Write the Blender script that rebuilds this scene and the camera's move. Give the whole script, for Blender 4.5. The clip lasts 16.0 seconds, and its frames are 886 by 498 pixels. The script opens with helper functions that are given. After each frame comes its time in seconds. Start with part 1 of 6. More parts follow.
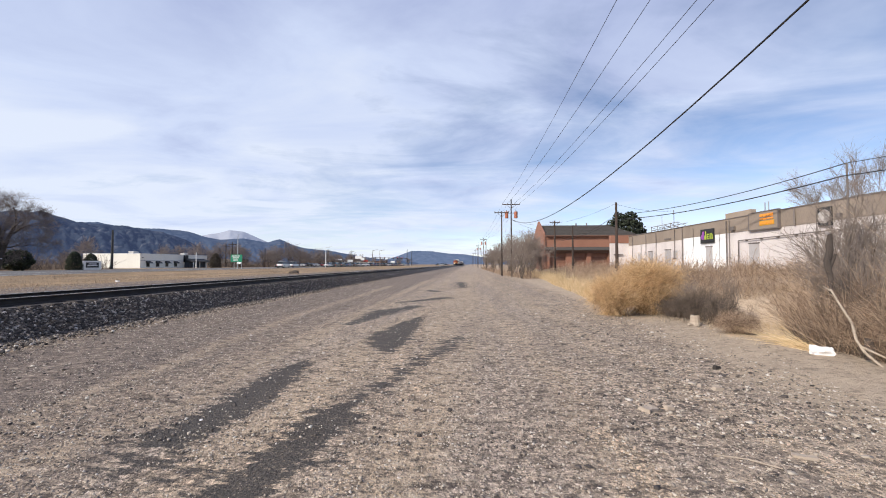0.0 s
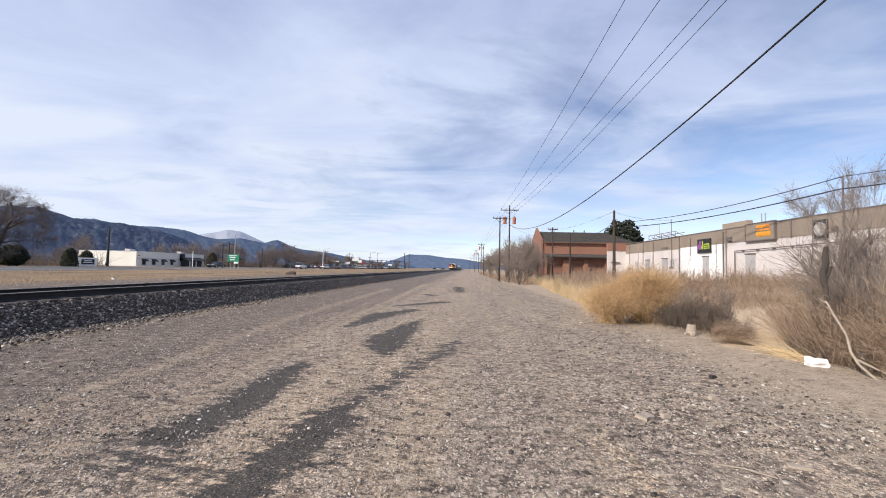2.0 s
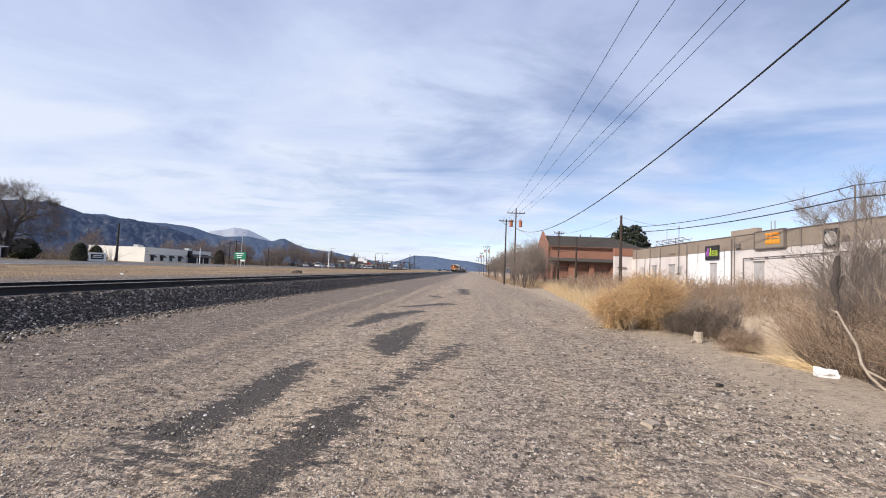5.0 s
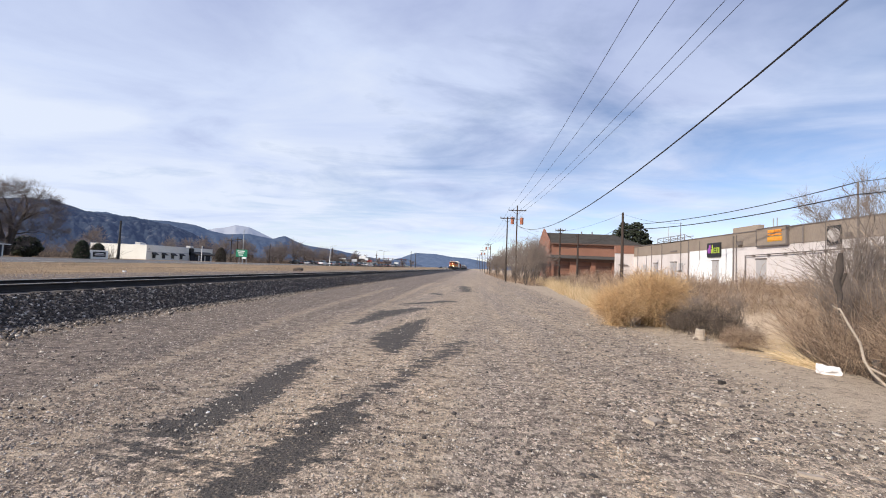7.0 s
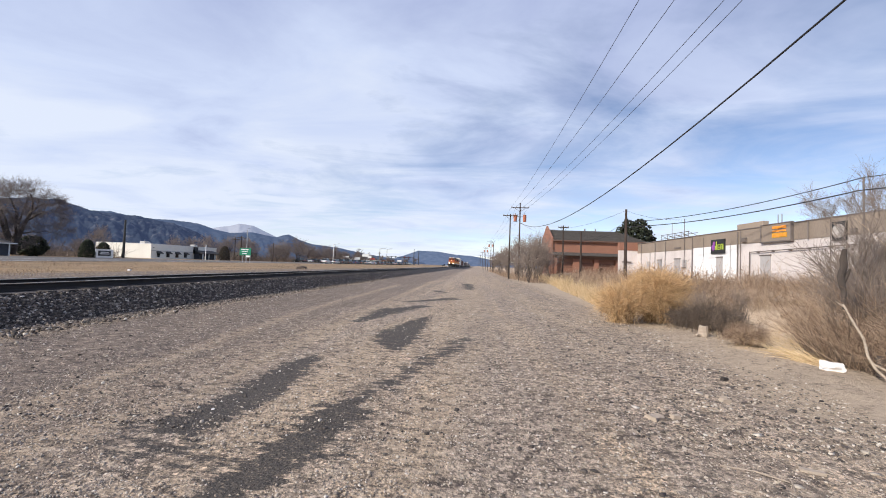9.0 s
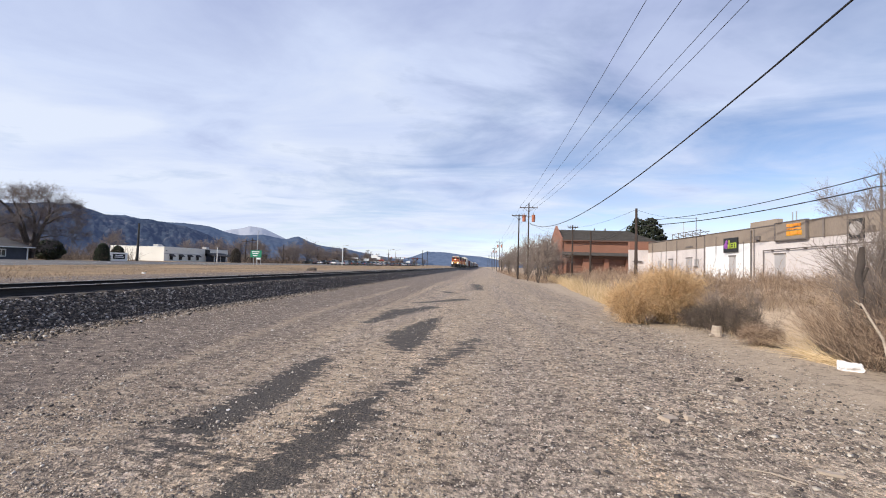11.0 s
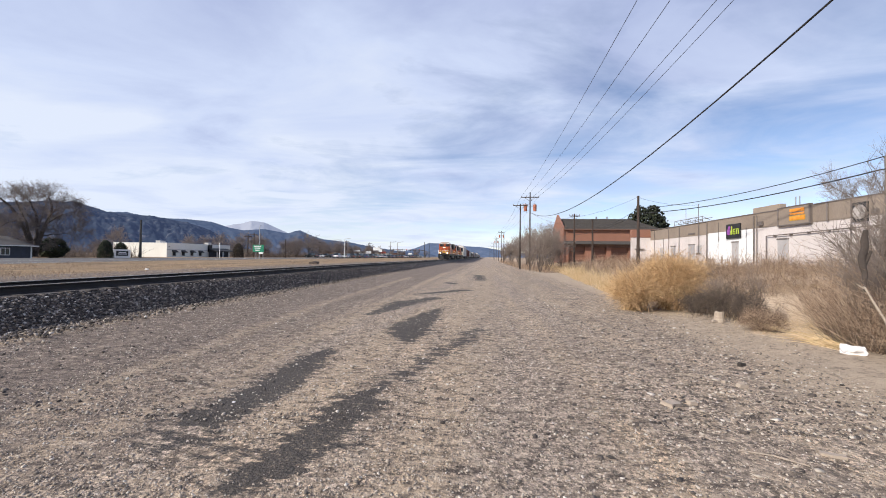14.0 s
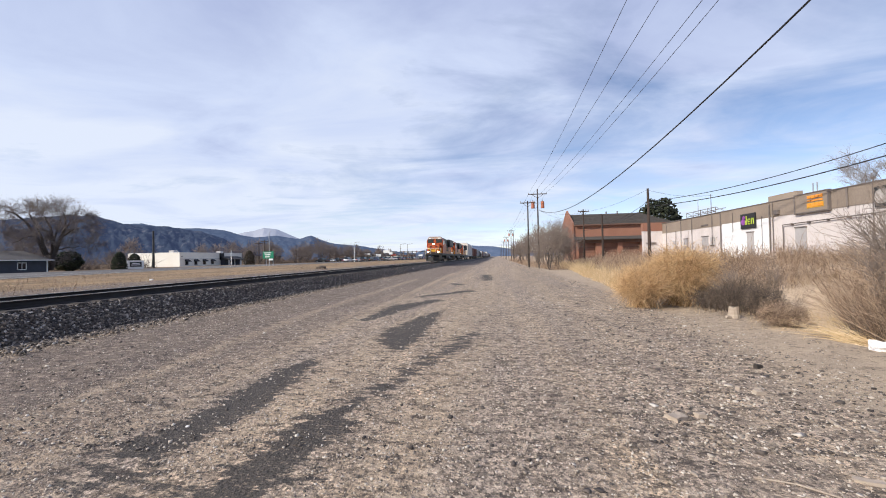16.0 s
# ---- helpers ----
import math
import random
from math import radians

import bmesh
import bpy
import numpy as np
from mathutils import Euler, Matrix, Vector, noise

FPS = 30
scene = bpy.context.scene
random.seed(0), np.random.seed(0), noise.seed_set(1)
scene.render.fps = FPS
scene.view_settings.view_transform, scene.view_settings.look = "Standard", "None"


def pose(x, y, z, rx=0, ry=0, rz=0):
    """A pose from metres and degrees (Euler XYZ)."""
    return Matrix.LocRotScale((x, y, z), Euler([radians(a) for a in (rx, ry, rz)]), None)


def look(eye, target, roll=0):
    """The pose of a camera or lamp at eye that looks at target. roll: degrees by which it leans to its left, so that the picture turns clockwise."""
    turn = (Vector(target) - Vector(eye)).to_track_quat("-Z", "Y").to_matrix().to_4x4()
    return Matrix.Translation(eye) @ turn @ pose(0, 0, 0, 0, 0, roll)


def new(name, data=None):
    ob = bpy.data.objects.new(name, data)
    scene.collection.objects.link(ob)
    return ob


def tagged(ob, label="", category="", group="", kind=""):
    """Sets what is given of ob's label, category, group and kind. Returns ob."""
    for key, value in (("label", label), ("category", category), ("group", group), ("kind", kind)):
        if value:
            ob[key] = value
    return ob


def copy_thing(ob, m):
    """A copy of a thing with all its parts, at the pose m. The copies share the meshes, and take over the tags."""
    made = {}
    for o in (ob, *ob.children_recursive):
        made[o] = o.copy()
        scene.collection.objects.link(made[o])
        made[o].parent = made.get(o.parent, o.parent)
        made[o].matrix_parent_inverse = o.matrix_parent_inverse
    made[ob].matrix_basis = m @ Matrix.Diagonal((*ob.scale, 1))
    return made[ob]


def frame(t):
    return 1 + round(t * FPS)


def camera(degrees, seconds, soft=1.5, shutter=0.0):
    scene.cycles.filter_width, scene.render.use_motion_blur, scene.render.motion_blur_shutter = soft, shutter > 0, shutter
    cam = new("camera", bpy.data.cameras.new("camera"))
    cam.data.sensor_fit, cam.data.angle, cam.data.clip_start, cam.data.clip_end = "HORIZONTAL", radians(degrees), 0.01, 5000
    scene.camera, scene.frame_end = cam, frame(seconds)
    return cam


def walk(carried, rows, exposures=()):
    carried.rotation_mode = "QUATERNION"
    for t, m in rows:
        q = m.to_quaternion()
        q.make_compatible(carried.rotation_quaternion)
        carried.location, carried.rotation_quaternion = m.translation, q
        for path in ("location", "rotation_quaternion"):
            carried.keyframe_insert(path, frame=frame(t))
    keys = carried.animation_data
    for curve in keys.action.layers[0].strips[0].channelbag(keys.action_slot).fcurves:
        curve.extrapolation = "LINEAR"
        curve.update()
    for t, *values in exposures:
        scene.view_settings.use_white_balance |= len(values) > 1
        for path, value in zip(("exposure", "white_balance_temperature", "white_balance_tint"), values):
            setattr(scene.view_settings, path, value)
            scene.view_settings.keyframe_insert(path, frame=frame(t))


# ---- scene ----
cam = camera(95.3, 16.0, soft=1.0)
walk(cam, [
    (0, pose(0.072, 0.032, 1.600, 92.183, 0.017, 3.601)),
    (0.5, pose(0.064, 0.025, 1.621, 92.751, 0.324, 3.268)),
    (1, pose(0.053, 0.013, 1.607, 92.927, 0.073, 3.014)),
    (1.5, pose(0.045, 0.002, 1.599, 92.857, -0.484, 2.999)),
    (2, pose(0.029, -0.005, 1.603, 92.777, -1.181, 3.198)),
    (2.5, pose(0.024, 0.004, 1.601, 92.931, -1.709, 3.456)),
    (3, pose(0.008, 0.002, 1.598, 93.142, -2.083, 3.608)),
    (3.5, pose(0.017, -0.009, 1.602, 93.208, -2.309, 3.696)),
    (4, pose(0.013, -0.014, 1.599, 93.195, -2.326, 3.767)),
    (6.5, pose(0.006, 0.005, 1.607, 92.649, -2.322, 4.076)),
    (7, pose(-0.000, -0.000, 1.600, 92.628, -2.285, 4.076)),
    (7.5, pose(-0.002, 0.004, 1.597, 92.630, -2.271, 4.069)),
    (8, pose(0.002, 0.009, 1.601, 92.532, -2.154, 4.105)),
    (8.5, pose(0.007, -0.003, 1.602, 92.387, -2.102, 4.254)),
    (9, pose(0.013, -0.022, 1.600, 92.279, -2.075, 4.509)),
    (11.5, pose(-0.017, -0.046, 1.607, 92.353, -1.589, 5.888)),
    (12, pose(-0.026, -0.049, 1.603, 92.160, -1.492, 5.921)),
    (12.5, pose(-0.015, -0.046, 1.602, 91.940, -1.322, 5.917)),
    (13, pose(-0.020, -0.044, 1.601, 91.691, -1.171, 5.866)),
    (13.5, pose(-0.006, -0.038, 1.596, 91.408, -0.949, 5.924)),
    (14, pose(0.005, -0.036, 1.593, 91.102, -0.685, 6.031)),
    (14.5, pose(0.087, -0.019, 1.592, 90.990, -0.259, 6.217)),
    (15, pose(0.190, 0.028, 1.570, 91.058, 0.294, 6.399)),
    (15.5, pose(0.282, 0.216, 1.566, 91.244, 0.888, 6.814)),
    (16, pose(0.361, 0.474, 1.600, 91.196, 1.200, 7.576)),
], exposures=[(0, 0.0), (16, 0.0)])

# ---- world and sun: thin cloud, sun behind the camera and to its left ----
SUN_ELEV, SUN_AZ = radians(33), radians(231)
world = bpy.data.worlds.new("sky")
scene.world = world
world.use_nodes = True
wt = world.node_tree
for n in list(wt.nodes):
    wt.nodes.remove(n)


def wnode(kind, **values):
    n = wt.nodes.new(kind)
    for k, v in values.items():
        n.inputs[k].default_value = v
    return n


def wmath(op, a, b=None, clamp=False):
    n = wt.nodes.new("ShaderNodeMath")
    n.operation, n.use_clamp = op, clamp
    for i, v in enumerate((a, b)):
        if v is None:
            continue
        if isinstance(v, (int, float)):
            n.inputs[i].default_value = v
        else:
            wt.links.new(v, n.inputs[i])
    return n.outputs[0]


sky = wt.nodes.new("ShaderNodeTexSky")
sky.sky_type = "NISHITA"
sky.sun_disc = False
sky.sun_elevation, sky.sun_rotation = SUN_ELEV, SUN_AZ
sky.altitude, sky.air_density, sky.dust_density = 1800, 1.0, 0.6
wco = wt.nodes.new("ShaderNodeTexCoord")
wsep = wt.nodes.new("ShaderNodeSeparateXYZ")
wt.links.new(wco.outputs["Generated"], wsep.inputs[0])
wz = wmath("ADD", wmath("MAXIMUM", wsep.outputs[2], 0.0), 0.09)
wcomb = wt.nodes.new("ShaderNodeCombineXYZ")
wt.links.new(wmath("DIVIDE", wsep.outputs[0], wz), wcomb.inputs[0])
wt.links.new(wmath("DIVIDE", wsep.outputs[1], wz), wcomb.inputs[1])


def cloud_noise(scale, stretch, turn, detail, rough, distort=0.0):
    mp = wt.nodes.new("ShaderNodeMapping")
    mp.inputs["Rotation"].default_value = (0, 0, radians(turn))
    mp.inputs["Scale"].default_value = (scale, scale * stretch, 1)
    wt.links.new(wcomb.outputs[0], mp.inputs[0])
    n = wnode("ShaderNodeTexNoise", Scale=1.0, Detail=detail, Roughness=rough, Distortion=distort)
    wt.links.new(mp.outputs[0], n.inputs["Vector"])
    return n.outputs["Fac"]


def wramp(fac, stops):
    r = wt.nodes.new("ShaderNodeValToRGB")
    e = r.color_ramp.elements
    while len(e) < len(stops):
        e.new(0.5)
    for el, (p, c) in zip(e, stops):
        el.position, el.color = p, (*c, 1) if len(c) == 3 else c
    wt.links.new(fac, r.inputs[0])
    return r.outputs[0]


veil = cloud_noise(0.55, 1.2, -30, 6, 0.58, 0.5)
streak = cloud_noise(0.75, 1.5, 30, 7, 0.6, 0.9)
puffs = cloud_noise(0.85, 1.25, 24, 7, 0.55, 0.5)
# more cloud towards the sun's side and overhead, a clearer band low to the right
side = wmath("MULTIPLY", wsep.outputs[0], -0.17)
high = wmath("MULTIPLY", wsep.outputs[2], 0.34)
# cloud cover cut in the unseen sky behind the camera, to darken shadows
back = wmath("MULTIPLY", wmath("MINIMUM", wmath("ADD", wsep.outputs[1], 0.05), 0.0), 0.35)
side = wmath("ADD", side, back)
cover = wmath("ADD", wmath("ADD", wmath("MULTIPLY", veil, 0.6), wmath("MULTIPLY", streak, 0.55)), wmath("ADD", side, high))
cover = wramp(cover, [(0.46, (0, 0, 0)), (0.70, (1, 1, 1))])
shade = wmath("ADD", wmath("MULTIPLY", puffs, 0.75), wmath("SUBTRACT", wmath("MULTIPLY", wsep.outputs[2], 0.46), wmath("MULTIPLY", wmath("MINIMUM", wsep.outputs[0], 0.1), -0.10)))
tone = wramp(shade, [(0.36, (0.80, 0.87, 1.02)), (0.50, (0.66, 0.75, 0.98)), (0.70, (0.42, 0.49, 0.75))])
blue = wt.nodes.new("ShaderNodeMix")
blue.data_type, blue.blend_type = "RGBA", "MULTIPLY"
blue.inputs[0].default_value = 1.0
wt.links.new(sky.outputs[0], blue.inputs[6])
blue.inputs[7].default_value = (0.15, 0.14, 0.145, 1)
mixc = wt.nodes.new("ShaderNodeMix")
mixc.data_type = "RGBA"
wt.links.new(wmath("MULTIPLY", cover, 0.93), mixc.inputs[0])
wt.links.new(blue.outputs[2], mixc.inputs[6])
wt.links.new(tone, mixc.inputs[7])
wbg = wnode("ShaderNodeBackground", Strength=1.0)
wt.links.new(mixc.outputs[2], wbg.inputs[0])
wout = wt.nodes.new("ShaderNodeOutputWorld")
wt.links.new(wbg.outputs[0], wout.inputs[0])

sun = new("sun", bpy.data.lights.new("sun", "SUN"))
sun.data.energy, sun.data.angle, sun.data.color = 5.0, radians(4.0), (1.0, 0.92, 0.80)
sun_way = Vector((math.sin(SUN_AZ) * math.cos(SUN_ELEV), math.cos(SUN_AZ) * math.cos(SUN_ELEV), math.sin(SUN_ELEV)))
sun.matrix_world = look(sun_way * 100, (0, 0, 0))


# ---- materials ----
class Nodes:
    """A short way to write node materials."""

    def __init__(self, name):
        self.mat = bpy.data.materials.new(name)
        self.mat.use_nodes = True
        self.t = self.mat.node_tree
        self.bsdf = self.t.nodes["Principled BSDF"]
        self.co = self.t.nodes.new("ShaderNodeTexCoord").outputs["Object"]

    def put(self, socket, v):
        if isinstance(v, bpy.types.NodeSocket):
            self.t.links.new(v, socket)
        elif isinstance(v, (tuple, list)) and len(v) == 3 and socket.type == "RGBA":
            socket.default_value = (*v, 1)
        else:
            socket.default_value = v

    def math(self, op, a, b=0.0, clamp=False):
        n = self.t.nodes.new("ShaderNodeMath")
        n.operation, n.use_clamp = op, clamp
        self.put(n.inputs[0], a)
        self.put(n.inputs[1], b)
        return n.outputs[0]

    def vec(self, op, a, b=None, scale=None):
        n = self.t.nodes.new("ShaderNodeVectorMath")
        n.operation = op
        self.put(n.inputs[0], a)
        if b is not None:
            self.put(n.inputs[1], b)
        if scale is not None:
            self.put(n.inputs["Scale"], scale)
        return n.outputs["Value"] if op in ("LENGTH", "DOT_PRODUCT") else n.outputs["Vector"]

    def noise(self, scale, detail=4, rough=0.55, stretch=None, distort=0.0, out="Fac", co=None):
        n = self.t.nodes.new("ShaderNodeTexNoise")
        n.inputs["Scale"].default_value, n.inputs["Detail"].default_value = scale, detail
        n.inputs["Roughness"].default_value, n.inputs["Distortion"].default_value = rough, distort
        co = co or self.co
        if stretch:
            co = self.vec("MULTIPLY", co, stretch)
        self.t.links.new(co, n.inputs["Vector"])
        return n.outputs[out]

    def cells(self, scale, out="Color", stretch=None, feature="F1"):
        n = self.t.nodes.new("ShaderNodeTexVoronoi")
        n.feature = feature
        n.inputs["Scale"].default_value = scale
        self.t.links.new(self.vec("MULTIPLY", self.co, stretch) if stretch else self.co, n.inputs["Vector"])
        return n.outputs[out]

    def ramp(self, fac, stops):
        r = self.t.nodes.new("ShaderNodeValToRGB")
        e = r.color_ramp.elements
        while len(e) < len(stops):
            e.new(0.5)
        for el, (p, c) in zip(e, stops):
            el.position = p
            el.color = (c, c, c, 1) if isinstance(c, (int, float)) else (*c, 1)
        self.put(r.inputs[0], fac)
        return r.outputs[0]

    def mix(self, fac, a, b, mode="MIX"):
        n = self.t.nodes.new("ShaderNodeMix")
        n.data_type, n.blend_type = "RGBA", mode
        self.put(n.inputs[0], fac)
        self.put(n.inputs[6], a)
        self.put(n.inputs[7], b)
        return n.outputs[2]

    def axis(self, i):
        s = self.t.nodes.new("ShaderNodeSeparateXYZ")
        self.t.links.new(self.co, s.inputs[0])
        return s.outputs[i]

    def island(self):
        return self.t.nodes.new("ShaderNodeNewGeometry").outputs["Random Per Island"]

    def object_random(self):
        return self.t.nodes.new("ShaderNodeObjectInfo").outputs["Random"]

    def done(self, color, rough=0.8, bump=None, strength=0.4, distance=0.02, metal=0.0, spec=None):
        self.put(self.bsdf.inputs["Base Color"], color)
        self.put(self.bsdf.inputs["Roughness"], rough)
        self.put(self.bsdf.inputs["Metallic"], metal)
        if spec is not None:
            self.bsdf.inputs["Specular IOR Level"].default_value = spec
        if bump is not None:
            b = self.t.nodes.new("ShaderNodeBump")
            b.inputs["Strength"].default_value, b.inputs["Distance"].default_value = strength, distance
            self.put(b.inputs["Height"], bump)
            self.t.links.new(b.outputs[0], self.bsdf.inputs["Normal"])
        return self.mat


def plain(name, c, c2=None, scale=3.0, rough=0.7, bump=0.3, metal=0.0, stretch=None, fine=60.0, vary=0.0):
    """A worn surface: two tones in large patches, grain, and relief."""
    n = Nodes(name)
    c2 = c2 or tuple(v * 0.7 for v in c)
    big = n.noise(scale, 5, 0.6, stretch)
    col = n.mix(n.ramp(big, [(0.35, 0.0), (0.68, 1.0)]), c, c2)
    grain = n.noise(fine, 3, 0.6, stretch)
    col = n.mix(0.25, col, n.ramp(grain, [(0.3, tuple(v * 0.6 for v in c)), (0.7, tuple(min(1, v * 1.25) for v in c))]))
    if vary:
        r = n.math("ADD", n.math("MULTIPLY", n.object_random(), vary), 1 - vary / 2)
        col = n.vec("SCALE", col, scale=r)
    return n.done(col, n.ramp(big, [(0.2, max(0.05, rough - 0.12)), (0.8, min(1, rough + 0.1))]), grain, bump, 0.01, metal)


def islands(name, stops, rough=0.85, fine=40.0):
    """Many small pieces in one mesh, each with its own tone."""
    n = Nodes(name)
    col = n.ramp(n.island(), stops)
    col = n.mix(0.3, col, n.vec("SCALE", col, scale=n.math("ADD", n.noise(fine, 2), 0.4)))
    return n.done(col, rough)


def glow(name, c, strength):
    n = Nodes(name)
    n.bsdf.inputs["Emission Color"].default_value = (*c, 1)
    n.bsdf.inputs["Emission Strength"].default_value = strength
    return n.done(c, 0.4)


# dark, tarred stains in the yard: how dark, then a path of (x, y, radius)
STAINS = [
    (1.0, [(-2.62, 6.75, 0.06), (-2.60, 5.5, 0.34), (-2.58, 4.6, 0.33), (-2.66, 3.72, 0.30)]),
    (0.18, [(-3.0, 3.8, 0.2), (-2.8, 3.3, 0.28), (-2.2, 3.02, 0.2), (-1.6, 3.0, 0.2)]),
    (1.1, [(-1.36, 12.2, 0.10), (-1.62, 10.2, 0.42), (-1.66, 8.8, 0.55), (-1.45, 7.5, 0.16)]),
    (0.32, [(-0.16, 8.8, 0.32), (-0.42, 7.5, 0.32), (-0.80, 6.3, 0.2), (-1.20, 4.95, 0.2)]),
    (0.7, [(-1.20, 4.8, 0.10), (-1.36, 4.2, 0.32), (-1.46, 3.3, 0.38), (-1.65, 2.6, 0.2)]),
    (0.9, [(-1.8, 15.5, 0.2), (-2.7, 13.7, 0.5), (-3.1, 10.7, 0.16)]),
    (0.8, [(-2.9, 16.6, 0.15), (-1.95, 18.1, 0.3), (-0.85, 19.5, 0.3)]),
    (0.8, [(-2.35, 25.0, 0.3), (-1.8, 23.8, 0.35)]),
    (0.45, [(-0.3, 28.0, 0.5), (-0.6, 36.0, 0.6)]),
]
# pale dusty wheel tracks and bare sand, in the same form
TRACKS = [
    (0.95, [(-3.6, 2.4, 0.22), (-3.38, 3.75, 0.28), (-3.25, 4.6, 0.22), (-3.35, 7.0, 0.22), (-3.9, 40.0, 0.4)]),
    (0.75, [(-4.5, 3.6, 0.28), (-4.75, 6.4, 0.3), (-5.3, 12.0, 0.35), (-5.7, 30.0, 0.4)]),
    (0.85, [(-8.5, 4.0, 0.45), (-8.8, 9.0, 0.5), (-9.1, 40.0, 0.5)]),
    (0.8, [(-2.0, 3.6, 0.42), (-1.9, 8.5, 0.42)]),
    (0.7, [(-0.5, 2.0, 0.5), (0.0, 8.0, 0.55)]),
    (0.8, [(-0.6, 9.0, 0.5), (-0.2, 16.0, 1.1), (0.2, 60.0, 1.0)]),
    (0.6, [(2.3, 14.0, 0.5), (2.6, 60.0, 0.5)]),
]
# the pale sandy path through the brush
SAND_PATH = [(1.0, [(6.3, 9.2, 0.7), (8.3, 12.0, 1.0), (11.5, 17.6, 1.3), (14.0, 22.0, 1.2)])]


def pieces_of(rows):
    """Each straight piece of the paths: two ends with their radii, and its depth."""
    return [(a, b, depth) for depth, path in rows for a, b in zip(path, path[1:])]


def ground_material():
    n = Nodes("gravel_ground")
    x, y = n.axis(0), n.axis(1)
    warp = n.vec("SCALE", n.vec("SUBTRACT", n.noise(1.7, 5, 0.65, (0.8, 1.3, 1), out="Color"), (0.5, 0.5, 0.5)), scale=0.55)
    ragged = n.vec("SCALE", n.vec("SUBTRACT", n.noise(6.5, 4, 0.7, (0.6, 1.7, 1), out="Color"), (0.5, 0.5, 0.5)), scale=0.42)
    warp = n.vec("ADD", n.vec("MULTIPLY", warp, (0.8, 1.6, 0)), n.vec("MULTIPLY", ragged, (1.3, 0.5, 0)))
    p = n.vec("ADD", n.vec("MULTIPLY", n.co, (1, 1, 0)), warp)

    def capsules(rows):
        best = -1.0
        for (x0, y0, r0), (x1, y1, r1), depth in pieces_of(rows):
            ab = (x1 - x0, y1 - y0, 0)
            pa = n.vec("SUBTRACT", p, (x0, y0, 0))
            h = n.math("DIVIDE", n.vec("DOT_PRODUCT", pa, ab), ab[0] ** 2 + ab[1] ** 2, clamp=True)
            d = n.vec("LENGTH", n.vec("SUBTRACT", pa, n.vec("SCALE", ab, scale=h)))
            r = n.math("ADD", n.math("MULTIPLY", h, (r1 - r0) * 1.1), r0 * 1.1)
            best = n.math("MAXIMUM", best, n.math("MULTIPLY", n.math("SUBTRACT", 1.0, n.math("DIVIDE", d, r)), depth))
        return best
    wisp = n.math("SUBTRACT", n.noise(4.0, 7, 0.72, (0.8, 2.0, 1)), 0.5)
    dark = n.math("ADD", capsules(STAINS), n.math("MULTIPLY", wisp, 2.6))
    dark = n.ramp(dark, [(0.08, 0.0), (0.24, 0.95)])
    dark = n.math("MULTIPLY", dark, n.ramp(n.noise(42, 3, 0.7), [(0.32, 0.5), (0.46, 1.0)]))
    pale = n.ramp(n.math("ADD", capsules(TRACKS), n.math("MULTIPLY", wisp, 1.6)), [(0.05, 0.0), (0.7, 0.62)])
    # packed gravel in lengthwise streaks
    lanes = n.noise(1.0, 6, 0.66, (1.25, 0.05, 1), 0.4)
    blot = n.noise(0.9, 6, 0.65, (1, 0.5, 1))
    grit = n.noise(55, 5, 0.75)
    chips = n.cells(34)
    tan = n.mix(n.ramp(lanes, [(0.42, 0.0), (0.60, 1.0)]), (0.40, 0.318, 0.25), (0.52, 0.395, 0.275))
    tan = n.mix(n.math("MULTIPLY", n.ramp(blot, [(0.40, 0.0), (0.70, 1.0)]), 0.4), tan, (0.215, 0.176, 0.148))
    tan = n.mix(0.85, tan, n.mix(1.0, tan, n.ramp(chips, [(0.1, 0.28), (0.5, 0.95), (0.9, 2.1)]), "MULTIPLY"))
    tan = n.mix(n.ramp(grit, [(0.33, 0.75), (0.47, 0.0)]), tan, (0.07, 0.062, 0.055))
    tan = n.mix(n.ramp(grit, [(0.62, 0.0), (0.74, 0.7)]), tan, (0.55, 0.50, 0.44))
    # darker ballast fines spread beside the track
    fines = n.math("ADD", x, n.math("MULTIPLY", n.noise(0.7, 5, 0.65, (1.6, 0.12, 1)), 5.0))
    tan = n.mix(n.ramp(n.math("MULTIPLY", n.math("ADD", fines, 0.1), -0.5), [(0.0, 0.0), (1.0, 0.85)]), tan, (0.145, 0.114, 0.098))
    broad = n.noise(1.5, 7, 0.7, (0.9, 0.45, 1), 0.4)
    tan = n.mix(n.ramp(broad, [(0.44, 0.0), (0.60, 0.5)]), tan, (0.245, 0.196, 0.158))
    tan = n.mix(pale, tan, (0.46, 0.355, 0.25))
    clods = n.noise(15, 6, 0.74, (0.8, 1.0, 1))
    tan = n.mix(n.ramp(clods, [(0.38, 0.75), (0.49, 0.0)]), tan, (0.085, 0.07, 0.06))
    tan = n.mix(n.ramp(clods, [(0.54, 0.0), (0.68, 0.7)]), tan, (0.60, 0.49, 0.375))
    # hand-sized patches of packed fines and loose pale grit
    patch = n.noise(5.0, 9, 0.78, (0.75, 1.3, 1), 0.3)
    tan = n.mix(n.ramp(patch, [(0.40, 0.9), (0.48, 0.0)]), tan, (0.085, 0.068, 0.058))
    tan = n.mix(n.ramp(patch, [(0.54, 0.0), (0.66, 0.62)]), tan, (0.60, 0.49, 0.375))
    specks = n.cells(13, "Distance")
    tan = n.mix(n.ramp(specks, [(0.09, 0.85), (0.16, 0.0)]), tan, (0.68, 0.60, 0.51))
